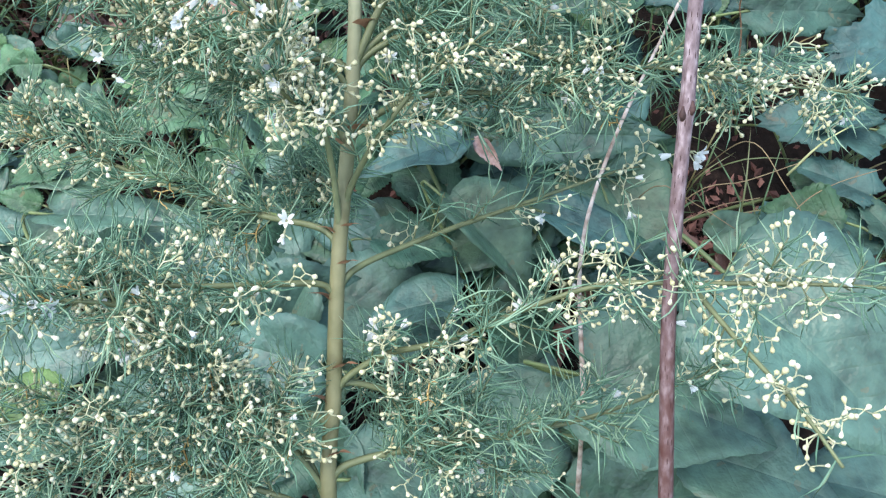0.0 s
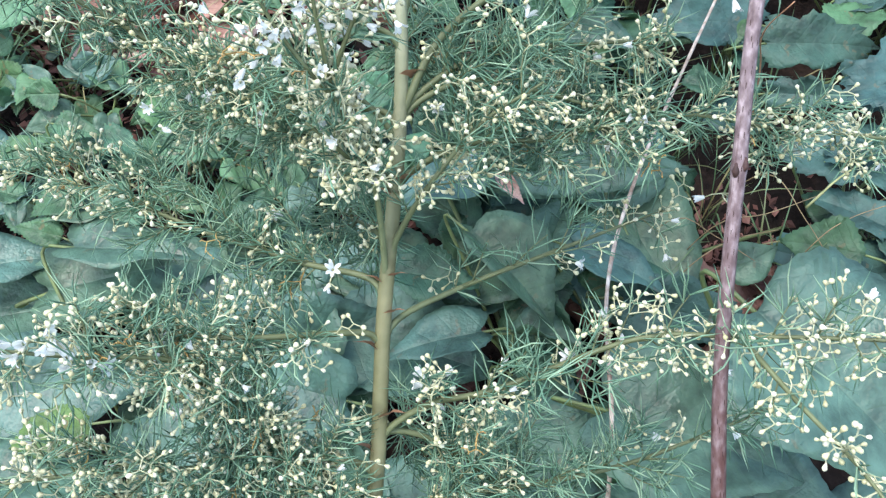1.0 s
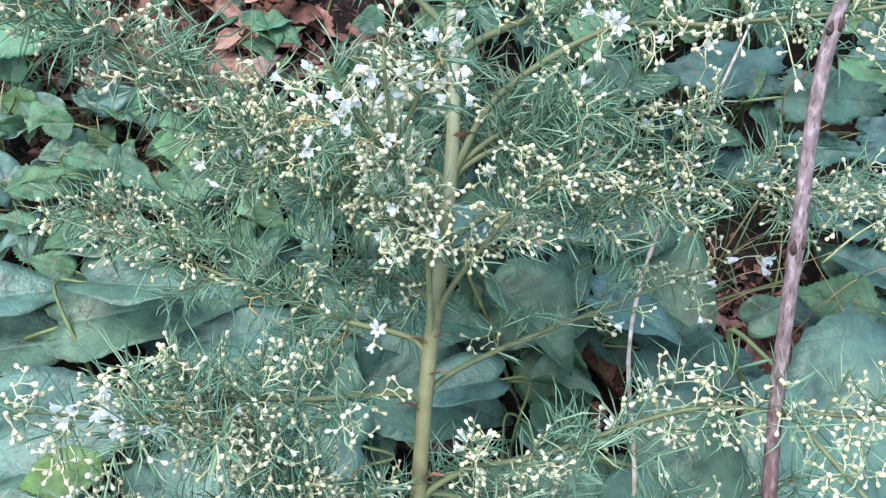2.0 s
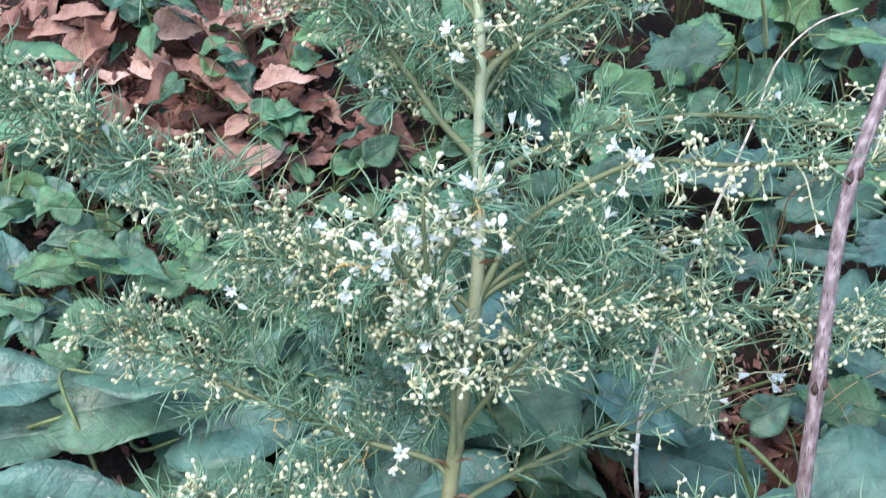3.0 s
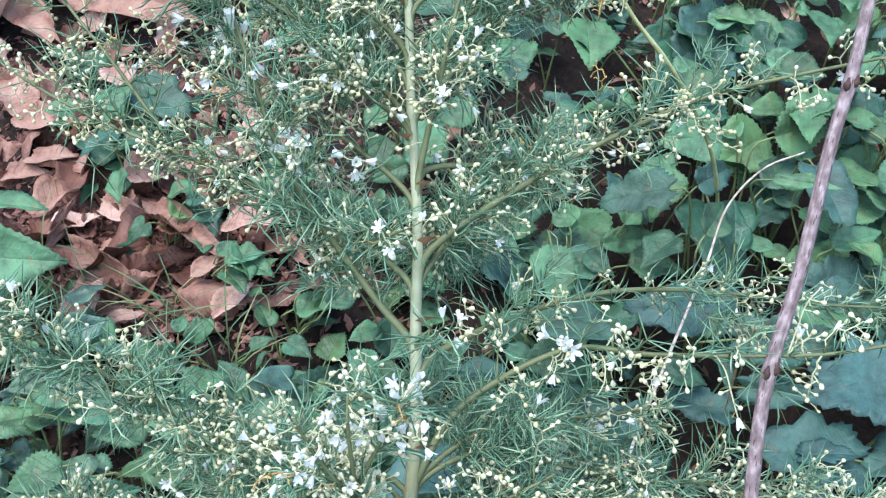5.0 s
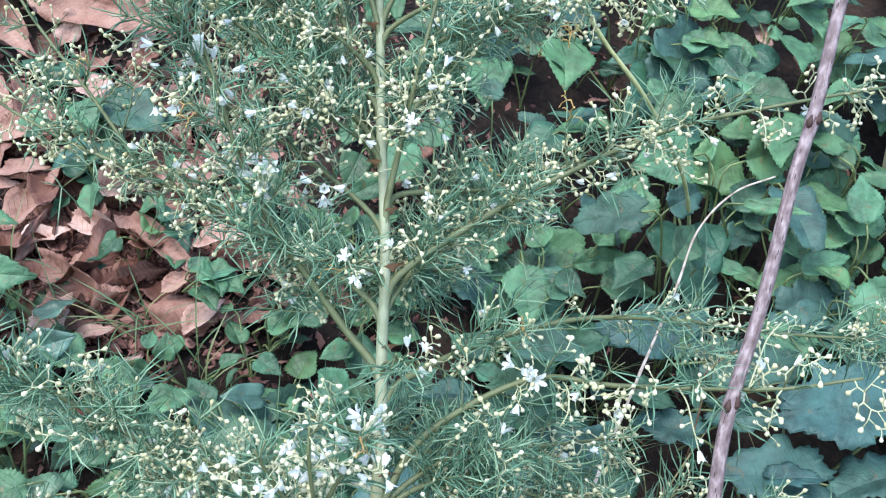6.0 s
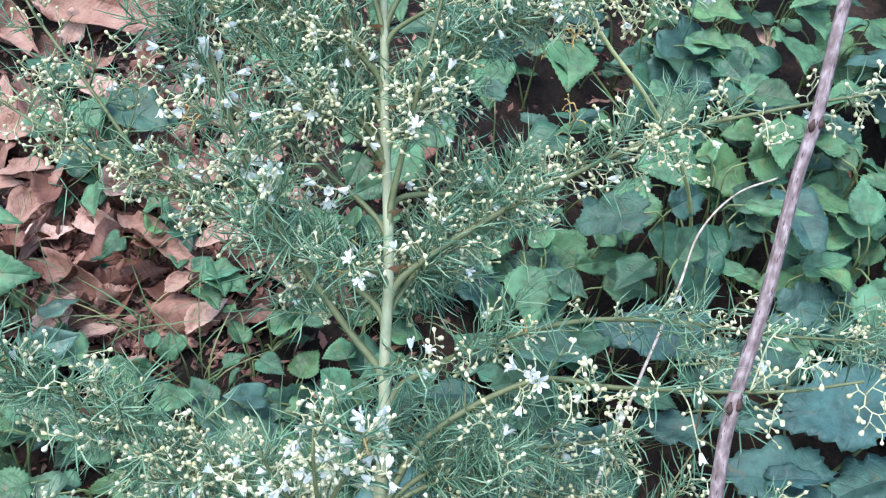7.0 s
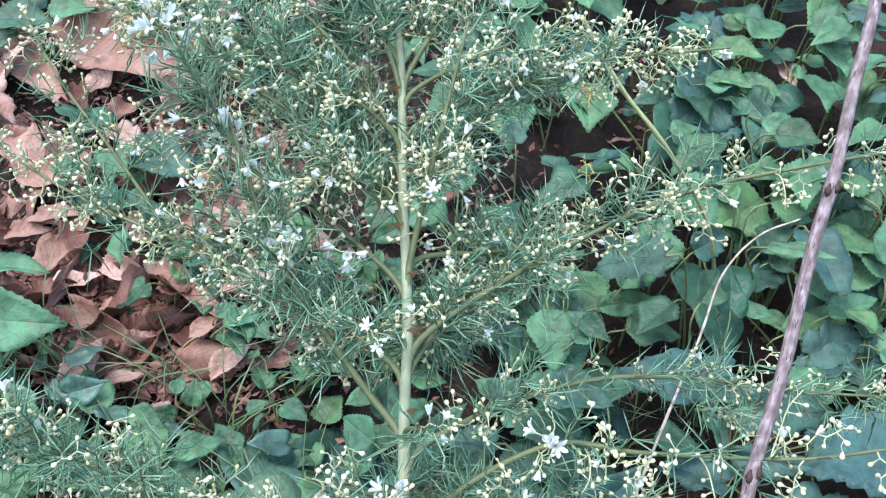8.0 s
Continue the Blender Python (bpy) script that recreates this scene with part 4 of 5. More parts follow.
st = stick("bleached_stick", ((0.172, -0.13, floor_z(0.172, -0.13)), (0.160, -0.04, 0.09), (0.144, 0.081, 0.10), (0.156, 0.183, 0.10), (0.190, 0.31, 0.10),
                              (0.228, 0.44, 0.10), (0.250, 0.525, 0.10), (0.289, 0.588, 0.10), (0.336, 0.623, 0.10)),
           0.0021, 0.0011, M_STICK, "thin bleached dead stick with a bent end", "stick")
stick("straw_stalk", ((0.283, 0.60, floor_z(0.283, 0.60)), (0.235, 0.567, 0.11), (0.161, 0.484, 0.30), (0.102, 0.49, 0.37), (0.06, 0.50, 0.43)),
      0.0027, 0.0018, M_STRAW, "pale yellow-green dry stalk rising from the undergrowth", "stalk")
stick("red_stalk", ((0.285, 0.345, floor_z(0.285, 0.345)), (0.262, 0.33, 0.08), (0.249, 0.319, 0.15), (0.262, 0.312, 0.20)),
      0.0010, 0.0006, M_SCALE, "thin reddish-brown stalk beside the cane", "stalk")
stick("yellow_straw", ((0.318, 0.225, 0.03), (0.34, 0.245, 0.055), (0.366, 0.266, 0.06)), 0.0012, 0.0006, M_STRAW,
      "short yellow dry straw lying over the leaves", "straw")


stick("dry_stalk", ((0.170, 0.214, floor_z(0.170, 0.214) - 0.004), (0.203, 0.203, 0.020), (0.240, 0.191, 0.018), (0.280, 0.180, 0.000)), 0.0007, 0.0004, M_DRYSTALK, "thin dry brownish stalk among the leaves", "stalk", 6)
stick("dry_stalk", ((0.196, 0.181, floor_z(0.196, 0.181) - 0.004), (0.236, 0.193, 0.030), (0.280, 0.206, 0.043), (0.331, 0.236, 0.040)), 0.0007, 0.0004, M_DRYSTALK, "thin dry brownish stalk among the leaves", "stalk", 6)
stick("dry_stalk", ((0.243, 0.278, floor_z(0.243, 0.278) - 0.004), (0.277, 0.243, 0.050), (0.314, 0.205, 0.043), (0.349, 0.165, 0.020)), 0.0007, 0.0004, M_DRYSTALK, "thin dry brownish stalk among the leaves", "stalk", 6)
stick("dry_stalk", ((0.186, 0.137, floor_z(0.186, 0.137) - 0.004), (0.219, 0.162, -0.000), (0.256, 0.191, 0.013), (0.299, 0.210, 0.010)), 0.0007, 0.0004, M_DRYSTALK, "thin dry brownish stalk among the leaves", "stalk", 6)
stick("dry_stalk", ((0.297, 0.167, floor_z(0.297, 0.167) - 0.004), (0.325, 0.191, 0.020), (0.355, 0.217, 0.033), (0.400, 0.243, 0.030)), 0.0007, 0.0004, M_DRYSTALK, "thin dry brownish stalk among the leaves", "stalk", 6)


def cane():
    pts = ((0.235, -0.42, floor_z(0.235, -0.42)), (0.214, -0.24, 0.235), (0.200, -0.1463, 0.3086), (0.1902, -0.0795, 0.350), (0.186, -0.0327, 0.379),
           (0.1835, 0.0133, 0.409), (0.1805, 0.058, 0.440), (0.1815, 0.096, 0.4645), (0.1905, 0.145, 0.495), (0.1975, 0.20, 0.529),
           (0.2035, 0.2313, 0.5486), (0.2084, 0.2762, 0.5765), (0.2141, 0.3168, 0.6016), (0.225, 0.42, 0.66))
    c = spline(pts, 0.004)
    ob = thing("dry_cane", pts[0], "dry purplish-brown plant cane with dark specks", "cane")
    s = Shape()
    length = np.concatenate(([0], np.cumsum(np.linalg.norm(np.diff(c, axis=0), axis=1))))
    rad = np.linspace(0.0042, 0.0032, len(c))
    nodes = (0.30, *(float(length[np.argmin(abs(c[:, 1] - y))]) for y in (0.014, 0.098, 0.228)))
    for k in nodes:
        rad = rad * (1 + 0.16 * np.exp(-(((length - k) / 0.004) ** 2)))
    tube(s, c, rad, 12)
    me = s.mesh("shaft", pts[0])
    uv = me.uv_layers.new(name="along")
    co = np.empty(len(me.loops), int)
    me.loops.foreach_get("vertex_index", co)
    ring, k = co // 12, co % 12
    uv.data.foreach_set("uv", np.stack((k / 12.0, length[ring]), 1).ravel())
    part("shaft", me, M_CANE, ob)
    eye = unit((-0.05, -0.55, 0.80))
    for k in nodes[1:]:
        i = int(np.searchsorted(length, k))
        d = unit(c[min(i + 1, len(c) - 1)] - c[i - 1])
        for turn in (-0.5, 0.9):
            o = unit(eye - d * (eye @ d))
            o = unit(o + np.cross(d, o) * turn)
            p = c[i] + o * rad[i] * 0.55 + d * turn * 0.002
            sc = Shape()
            tube(sc, [p - d * 0.004, p - d * 0.001 + o * 0.0016, p + d * 0.003 + o * 0.0014], [0.0014, 0.0020, 0.0005], 7)
            part("leaf_scar", sc.mesh("leaf_scar", pts[0]), M_SCAR, ob)


cane()


# ---------------------------------------------------------------- asparagus
STEM = spline(((0.055, -0.36, floor_z(0.055, -0.36)), (0.036, -0.25, 0.16), (0.0215, -0.1645, 0.2533), (0.0177, -0.1145, 0.283), (0.0125, -0.055, 0.319),
               (0.0108, 0.0, 0.353), (0.0085, 0.045, 0.379), (0.003, 0.085, 0.398), (-0.005, 0.125, 0.4143), (-0.0125, 0.17, 0.430),
               (-0.0237, 0.2184, 0.447), (-0.035, 0.262, 0.462), (-0.0492, 0.327, 0.485), (-0.066, 0.39, 0.507), (-0.09, 0.48, 0.54)), 0.004)
FOOT = (0.055, -0.36, floor_z(0.055, -0.36))
aspara = thing("asparagus", FOOT, "tall flowering asparagus fern with needle foliage and cream buds", "asparagus")
stem_shape = Shape()
tube(stem_shape, STEM, np.interp(STEM[:, 1], (-0.36, -0.1, 0.03, 0.12, 0.4), (0.0052, 0.0045, 0.0041, 0.0034, 0.0028)), 14)
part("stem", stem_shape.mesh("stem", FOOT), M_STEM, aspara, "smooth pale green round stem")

single_buds = [0]


def bud_object_mesh():
    s = Shape()
    s.add(*bud_points(np.zeros(3), np.array((1.0, 0, 0)), 1.0, 0.78))
    me = s.mesh("bud")
    me.materials.append(M_BUD1)
    return me


M_BUD1 = plain("bud", (0.78, 0.755, 0.56), (0.65, 0.64, 0.42), 1.4, 0.42, 0.4, 0.2)
BUD = bud_object_mesh()


def flower_mesh(spread, curl, seed):
    """Six narrow petals, each a little different, on a short bell: spread opens them, curl bends their tips back."""
    r = np.random.default_rng(seed)
    s = Shape()
    for k in range(6):
        w = k * math.pi / 3 + r.normal() * 0.12
        o = np.array((0.0, math.cos(w), math.sin(w)))
        t = np.array((0.0, -math.sin(w), math.cos(w)))
        size, open_ = r.uniform(0.85, 1.1), spread * r.uniform(0.75, 1.25)
        rows = [(0.0, 0.10, 0.10), (0.35, 0.16 + 0.10 * open_, 0.17), (0.66, 0.20 + 0.34 * open_, 0.20), (0.88 - 0.12 * curl, 0.24 + 0.58 * open_, 0.15),
                (1.0 - 0.30 * curl, 0.25 + 0.75 * open_, 0.04)]
        v = []
        for x, out, half in rows:
            c = np.array((x, 0, 0)) * size + o * out * size
            v += [c - t * half, c + o * 0.035, c + t * half]
        f = []
        for i in range(4):
            f += [(3 * i, 3 * i + 1, 3 * i + 4, 3 * i + 3), (3 * i + 1, 3 * i + 2, 3 * i + 5, 3 * i + 4)]
        s.add(v, f)
    me = s.mesh("flower")
    me.materials.append(M_PETAL)
    return me


FLOWERS = [flower_mesh(*kind) for kind in ((0.10, 0.0, 1), (0.30, 0.2, 2), (0.55, 0.5, 3), (0.7, 0.8, 4), (0.18, 0.1, 5))]


def flower_at(p, d, size, owner):
    mesh = FLOWERS[int(rng.integers(len(FLOWERS)))]
    part("flower", mesh, M_PETAL, owner, "open white flower", local=axis_pose(p, unit(d), size, FOOT))


UP = np.array((0.0, math.sin(radians(TILT)), math.cos(radians(TILT))))


def axis_pose(p, d, size, origin):
    a, b = across(d)
    p = np.subtract(p, origin)
    return Matrix(((d[0] * size, a[0] * size, b[0] * size, p[0]), (d[1] * size, a[1] * size, b[1] * size, p[1]),
                   (d[2] * size, a[2] * size, b[2] * size, p[2]), (0, 0, 0, 1)))


def fascicle(shape, p, t, count, length):
    """A tuft of needles spreading from one node."""
    a, b = across(t)
    for _ in range(count):
        w, o = rng.uniform(0, 6.28), rng.uniform(0.6, 1.7)
        d = unit(t * rng.uniform(0.3, 1.1) + o * (math.cos(w) * a + math.sin(w) * b) + UP * 0.12)
        shape.rows.append((*p, *d, length * rng.uniform(0.6, 1.3)))


def raceme(stalks, ends, p, d, length, fork=True):
    """A zigzag flower stalk with stalked buds to both sides, forking now and then."""
    q, pts = np.array(p), [np.array(p)]
    a, b = across(d)
    w = rng.uniform(0, 6.28)
    side = math.cos(w) * a + math.sin(w) * b
    k = max(2, int(length / 0.0042))
    for i in range(k):
        dd = unit(d + side * (0.6 if i % 2 else -0.6) + rng.normal(size=3) * 0.22 - UP * 0.05 * i)
        q = q + dd * length / k * rng.uniform(0.8, 1.2)
        pts.append(q)
        e = unit(dd * 0.5 + side * (1 if i % 2 else -1) * 0.9 + rng.normal(size=3) * 0.4)
        if fork and i > 0 and rng.random() < 0.33:
            raceme(stalks, ends, q, e, rng.uniform(0.005, 0.011), False)
            continue
        tip = q + e * rng.uniform(0.0025, 0.0062)
        tube(stalks, [q, (q + tip) / 2 + rng.normal(size=3) * 0.0004, tip], [0.00034, 0.0003, 0.00048], 4)
        ends.append((tip, e))
    ends.append((q, unit(pts[-1] - pts[-2])))
    tube(stalks, pts, np.linspace(0.00054, 0.00038, len(pts)), 4)


def branch(points, leafy=1.0, flowery=1.0, open_flowers=2, bare=0.0, reach=0.045, near=False, radius=0.0016, joined=True, tip=0.6):
    """A side branch of the asparagus through the points: twigs with needle tufts, racemes of buds, a few open flowers."""
    points = [np.array(p) for p in points]
    if joined:
        i = max(2, int(np.argmin(((STEM - points[0]) ** 2).sum(1))) - 5)
        along = unit(STEM[i + 1] - STEM[i - 1])
        points[0] = STEM[i]
        points.insert(1, STEM[i] + along * 0.014 + (points[1] - STEM[i]) * 0.16)
    c = spline(points, 0.004)
    length = np.concatenate(([0], np.cumsum(np.linalg.norm(np.diff(c, axis=0), axis=1))))
    total = length[-1]
    wood, green, stalks, ends, dry, dry_ends = Shape(), Tufts(), Shape(), [], Shape(), []
    tube(wood, c, np.linspace(radius * 1.3, 0.0008, len(c)), 7)
    s, turn = max(0.042 if joined else 0.010, bare * total), rng.uniform(0, 6.28)
    while s < total:
        i = min(int(np.searchsorted(length, s)), len(c) - 2)
        p, t = c[i], unit(c[i + 1] - c[i - 1])
        a, b = across(t)
        u = s / total
        fade = 1.0 - (1.0 - tip) * min(1.0, max(0.0, (u - 0.45) / 0.4))
        turn += 2.4
        thick = 0.2 + 2.1 * max(0.0, noise.noise((s * 30.0, points[1][0] * 90.0, points[1][1] * 90.0)) + 0.3)
        o = math.cos(turn) * a + math.sin(turn) * b
        for o1 in (o, -o)[: 1 + int(rng.random() < 0.55)]:
            if rng.random() > 0.95 * leafy * fade:
                continue
            L = reach * rng.uniform(0.5, 1.15) * (1.0 - 0.5 * u)
            d = unit(t * 0.75 + o1 + rng.normal(size=3) * 0.2)
            end = p + d * L + UP * L * 0.05 + rng.normal(size=3) * L * 0.08
            tw = spline((p, (p + end) / 2 + o1 * L * 0.06, end), 0.004)
            tube(wood, tw, np.linspace(0.0006, 0.0003, len(tw)), 4)
            for q in range(1, len(tw)):
                if rng.random() < 0.9 * min(1, leafy):
                    fascicle(green, tw[q], unit(tw[q] - tw[q - 1]), int(rng.integers(3, 6)), 0.0245)
            for q in (len(tw) // 3, 2 * len(tw) // 3, len(tw) - 1):
                if rng.random() < 0.36 * flowery * thick:
                    out = (dry, dry_ends) if rng.random() < 0.05 else (stalks, ends)
                    raceme(*out, tw[q], unit(d + rng.normal(size=3) * 0.8), rng.uniform(0.008, 0.018))
        if rng.random() < 0.4 * fade:
            fascicle(green, p, t, int(rng.integers(3, 6)), 0.021)
        if rng.random() < 0.5 * flowery * thick:
            o2 = -o + rng.normal(size=3) * 0.5
            raceme(stalks, ends, p, unit(o2 + t * 0.3 + rng.normal(size=3) * 0.3), rng.uniform(0.012, 0.028))
        s += rng.uniform(0.0058, 0.0090)
    origin = FOOT
    br = part("branch", wood.mesh("branch", origin), M_TWIG, aspara)
    part("needle_foliage", green.mesh("needle_foliage", origin), M_NEEDLE, br, kind="stuff")
    part("stalk_spray", stalks.mesh("stalk_spray", origin), M_STALK, br, kind="stuff")
    for p, d in dry_ends:
        size = rng.uniform(0.0014, 0.0026)
        dry.add(*bud_points(p, unit(d - UP), size, size * 0.45))
    if dry.v:
        part("withered_spray", dry.mesh("withered_spray", origin), M_DRY, br, "withered ochre flower stalks", kind="stuff")
    rng.shuffle(ends)
    for _ in range(min(int(open_flowers * 1.6), len(ends))):
        p, d = ends.pop()
        flower_at(p, d, rng.uniform(0.0046, 0.0060), br)
    buds = Shape()
    for p, d in ends:
        size = 0.0023 + 0.0018 * rng.beta(2.0, 1.8)
        if near and single_buds[0] < 290:
            single_buds[0] += 1
            part("bud", BUD, M_BUD1, br, local=axis_pose(p, unit(d), size, origin))
        else:
            buds.add(*bud_points(p, unit(d), size, size * rng.uniform(0.72, 0.92)))
    if buds.v:
        part("bud_spray", buds.mesh("bud_spray", origin), M_BUD, br, kind="stuff")
    return br


def scale_leaf(y, side, size):
    """A papery pointed flap that stands off the stem at a node."""
    i = int(np.argmin(abs(STEM[:, 1] - y)))
    t = unit(STEM[i + 1] - STEM[i - 1])
    out = unit(np.array((side, 0.0, 0.35)))
    out = unit(out - t * (out @ t))
    wide = np.cross(t, out)
    r = float(np.interp(STEM[i, 1], (-0.36, -0.1, 0.03, 0.12, 0.4), (0.0052, 0.0045, 0.0041, 0.0034, 0.0028)))
    rows = ((0.0, 0.9, 0.55), (0.35, 1.25, 0.42), (0.7, 1.9, 0.22), (1.0, 2.7, 0.02))
    v = []
    for u, off, half in rows:
        c = STEM[i] + t * size * (0.1 + 0.55 * u - 0.35 * u * u) + out * (r * min(off, 1.25) + size * 0.75 * u * u)
        v += [c - wide * size * half - out * r * 0.3, c + out * r * 0.15, c + wide * size * half - out * r * 0.3]
    v = np.array(v)
    f = []
    for k in range(3):
        f += [(3 * k, 3 * k + 1, 3 * k + 4, 3 * k + 3), (3 * k + 1, 3 * k + 2, 3 * k + 5, 3 * k + 4)]
    s = Shape()
    s.add(v, f)
    s.add(v + out * 0.0004, [q[::-1] for q in f])
    part("scale_leaf", s.mesh("scale_leaf", FOOT), M_SCALE, aspara, "small orange-brown papery scale leaf")


for y, side, size in ((-0.145, 1, 0.009), (-0.118, -1, 0.009), (-0.100, 1, 0.010), (-0.070, -1, 0.010), (-0.052, 1, 0.008), (-0.036, -1, 0.008),
                      (-0.034, 1, 0.007), (0.004, -1, 0.011), (0.012, 1, 0.010), (0.06, 1, 0.009), (0.085, -1, 0.008), (0.125, 1, 0.008),
                      (0.170, 1, 0.009), (0.205, 1, 0.007), (0.235, -1, 0.007), (0.27, 1, 0.007), (0.325, -1, 0.007)):
    scale_leaf(y, side, size * 1.4)


def dangling(points, buds, flower):
    """A long flower stalk that hangs clear of its branch, with buds on the way and an open flower at its end."""
    c = spline(points, 0.003)
    st = Shape()
    tube(st, c, np.linspace(0.0005, 0.0004, len(c)), 5)
    ends = []
    for k in range(buds):
        i = int((k + 1) * len(c) / (buds + 1.5))
        e = unit(rng.normal(size=3))
        tip = c[i] + e * 0.005
        tube(st, [c[i], tip], [0.0004, 0.0004], 4)
        ends.append((tip, e))
    stalk = part("flower_stalk", st.mesh("flower_stalk", FOOT), M_STALK, aspara)
    d = unit(c[-1] - c[-2])
    if flower:
        flower_at(c[-1], d, 0.0060, stalk)
    for p, e in ends:
        part("bud", BUD, M_BUD1, stalk, local=axis_pose(p, e, 0.0035, FOOT))


def flower_cluster(at, count, spread):
    """Several open flowers on short stalks from one point."""
    at = np.array(at)
    st, ends = Shape(), []
    for _ in range(count):
        d = unit(rng.normal(size=3) + (0, -0.5, 0.6))
        tip = at + d * spread * rng.uniform(0.5, 1.1)
        tube(st, [at, (at + tip) / 2 + rng.normal(size=3) * 0.0008, tip], [0.0005, 0.0004, 0.00045], 5)
        ends.append((tip, d))
    stalk = part("flower_stalk", st.mesh("flower_stalk", FOOT), M_STALK, aspara)
    for p, d in ends:
        flower_at(p, d, rng.uniform(0.0058, 0.0076), stalk)


flower_cluster((-0.120, 0.218, 0.523), 11, 0.019)
flower_cluster((-0.172, 0.257, 0.568), 12, 0.019)
flower_cluster((-0.086, 0.19, 0.478), 8, 0.013)
flower_cluster((-0.110, -0.127, 0.401), 7, 0.014)
flower_cluster((-0.128, -0.125, 0.410), 5, 0.012)
flower_cluster((-0.055, 0.195, 0.470), 4, 0.012)
flower_cluster((0.081, 0.118, 0.429), 4, 0.011)
flower_cluster((0.045, -0.083, 0.300), 4, 0.011)
flower_cluster((0.205, 0.098, 0.245), 4, 0.012)
dangling(((0.158, 0.109, 0.456), (0.162, 0.10, 0.458), (0.166, 0.088, 0.455), (0.170, 0.078, 0.451)), 4, True)
dangling(((0.132, 0.112, 0.444), (0.13, 0.104, 0.446), (0.128, 0.095, 0.443), (0.13, 0.088, 0.438)), 5, False)
dangling(((0.10, 0.115, 0.432), (0.103, 0.107, 0.436), (0.104, 0.096, 0.433), (0.101, 0.09, 0.428)), 5, False)
dangling(((0.19, 0.108, 0.47), (0.194, 0.122, 0.474), (0.198, 0.135, 0.478), (0.205, 0.145, 0.48)), 5, False)
dangling(((0.19, 0.287, 0.494), (0.193, 0.279, 0.498), (0.196, 0.268, 0.494), (0.197, 0.262, 0.488)), 7, False)
dangling(((0.15, 0.28, 0.479), (0.156, 0.278, 0.483), (0.162, 0.276, 0.481), (0.167, 0.274, 0.479)), 5, True)

# front branch that ends in the dense white-flowered head
branch(((0.010, -0.028, 0.332), (0.004, -0.004, 0.385), (-0.008, 0.004, 0.44), (-0.014, 0.018, 0.485), (-0.016, 0.030, 0.500)), 0.6, 1.7, 8, 0.4, 0.024, True)
branch(((-0.006, 0.002, 0.44), (-0.018, 0.004, 0.462), (-0.030, 0.010, 0.480), (-0.038, 0.016, 0.496)), 0.4, 2.2, 10, 0.1, 0.018, True, 0.001, False)
branch(((-0.010, 0.008, 0.45), (-0.003, 0.018, 0.468), (0.003, 0.028, 0.480), (0.010, 0.038, 0.490)), 0.4, 2.2, 10, 0.1, 0.018, True, 0.001, False)
branch(((0.004, -0.004, 0.385), (-0.002, -0.008, 0.405), (-0.010, -0.010, 0.425), (-0.02, -0.010, 0.44)), 0.4, 2.0, 1, 0.1, 0.02, False, 0.001, False)
branch(((0.004, -0.002, 0.39), (0.008, 0.0, 0.405), (0.008, 0.006, 0.42)), 0.4, 2.0, 1, 0.1, 0.02, False, 0.001, False)
# short ones that come forward from the stem
branch(((-0.004, 0.12, 0.412), (0.006, 0.105, 0.44), (0.010, 0.095, 0.465)), 0.6, 1.2, 2, 0.1, 0.035)
branch(((-0.0125, 0.17, 0.43), (-0.026, 0.155, 0.455), (-0.030, 0.14, 0.485)), 0.6, 1.2, 3, 0.1, 0.035)
branch(((-0.048, 0.325, 0.484), (-0.015, 0.33, 0.505), (0.02, 0.33, 0.53)), 0.5, 1.9, 3, 0.1, 0.035)
branch(((-0.028, 0.24, 0.455), (-0.052, 0.234, 0.482), (-0.072, 0.224, 0.507)), 0.6, 1.4, 3, 0.1, 0.032)
branch(((-0.040, 0.29, 0.472), (-0.065, 0.29, 0.498), (-0.09, 0.282, 0.522)), 0.6, 1.4, 2, 0.1, 0.032)
branch(((0.004, 0.08, 0.396), (-0.025, 0.072, 0.42), (-0.045, 0.065, 0.44)), 0.6, 1.4, 2, 0.1, 0.032)
branch(((0.010, 0.01, 0.358), (-0.02, 0.02, 0.385), (-0.05, 0.03, 0.410), (-0.08, 0.035, 0.43)), 0.8, 2.0, 3, 0.1, 0.035)
branch(((0.011, -0.02, 0.340), (0.03, 0.0, 0.372), (0.055, 0.03, 0.395), (0.085, 0.05, 0.41)), 0.8, 1.8, 3, 0.1, 0.035)
branch(((0.008, 0.047, 0.379), (0.040, 0.068, 0.379), (0.076, 0.077, 0.366), (0.114, 0.083, 0.347), (0.140, 0.085, 0.336)), 0.8, 1.9, 3, 0.1, 0.04)
branch(((0.010, 0.033, 0.368), (-0.009, 0.039, 0.391), (-0.023, 0.035, 0.408), (-0.037, 0.017, 0.414)), 0.6, 2.2, 2, 0.1, 0.032)
# to the right, from below upwards
branch(((0.024, -0.141, 0.266), (0.073, -0.128, 0.26), (0.116, -0.112, 0.25), (0.16, -0.093, 0.245), (0.203, -0.069, 0.246), (0.238, -0.048, 0.247)), 1.0, 0.7, 2, 0.1, 0.045, False, 0.0019, True, 0.2)
branch(((0.017, -0.10, 0.285), (0.05, -0.105, 0.27), (0.083, -0.115, 0.242), (0.118, -0.124, 0.206)), 1.1, 1.0, 2, 0.1, 0.05)
branch(((0.022, -0.103, 0.279), (0.045, -0.092, 0.300), (0.080, -0.083, 0.314), (0.149, -0.053, 0.338), (0.20, -0.052, 0.358), (0.250, -0.053, 0.376), (0.30, -0.055, 0.39)), 0.65, 1.0, 6, 0.1, 0.04, True)
branch(((0.200, -0.055, 0.358), (0.222, -0.085, 0.368), (0.245, -0.115, 0.380), (0.262, -0.14, 0.385)), 0.1, 1.25, 0, 0.15, 0.03, True, 0.0012, False)
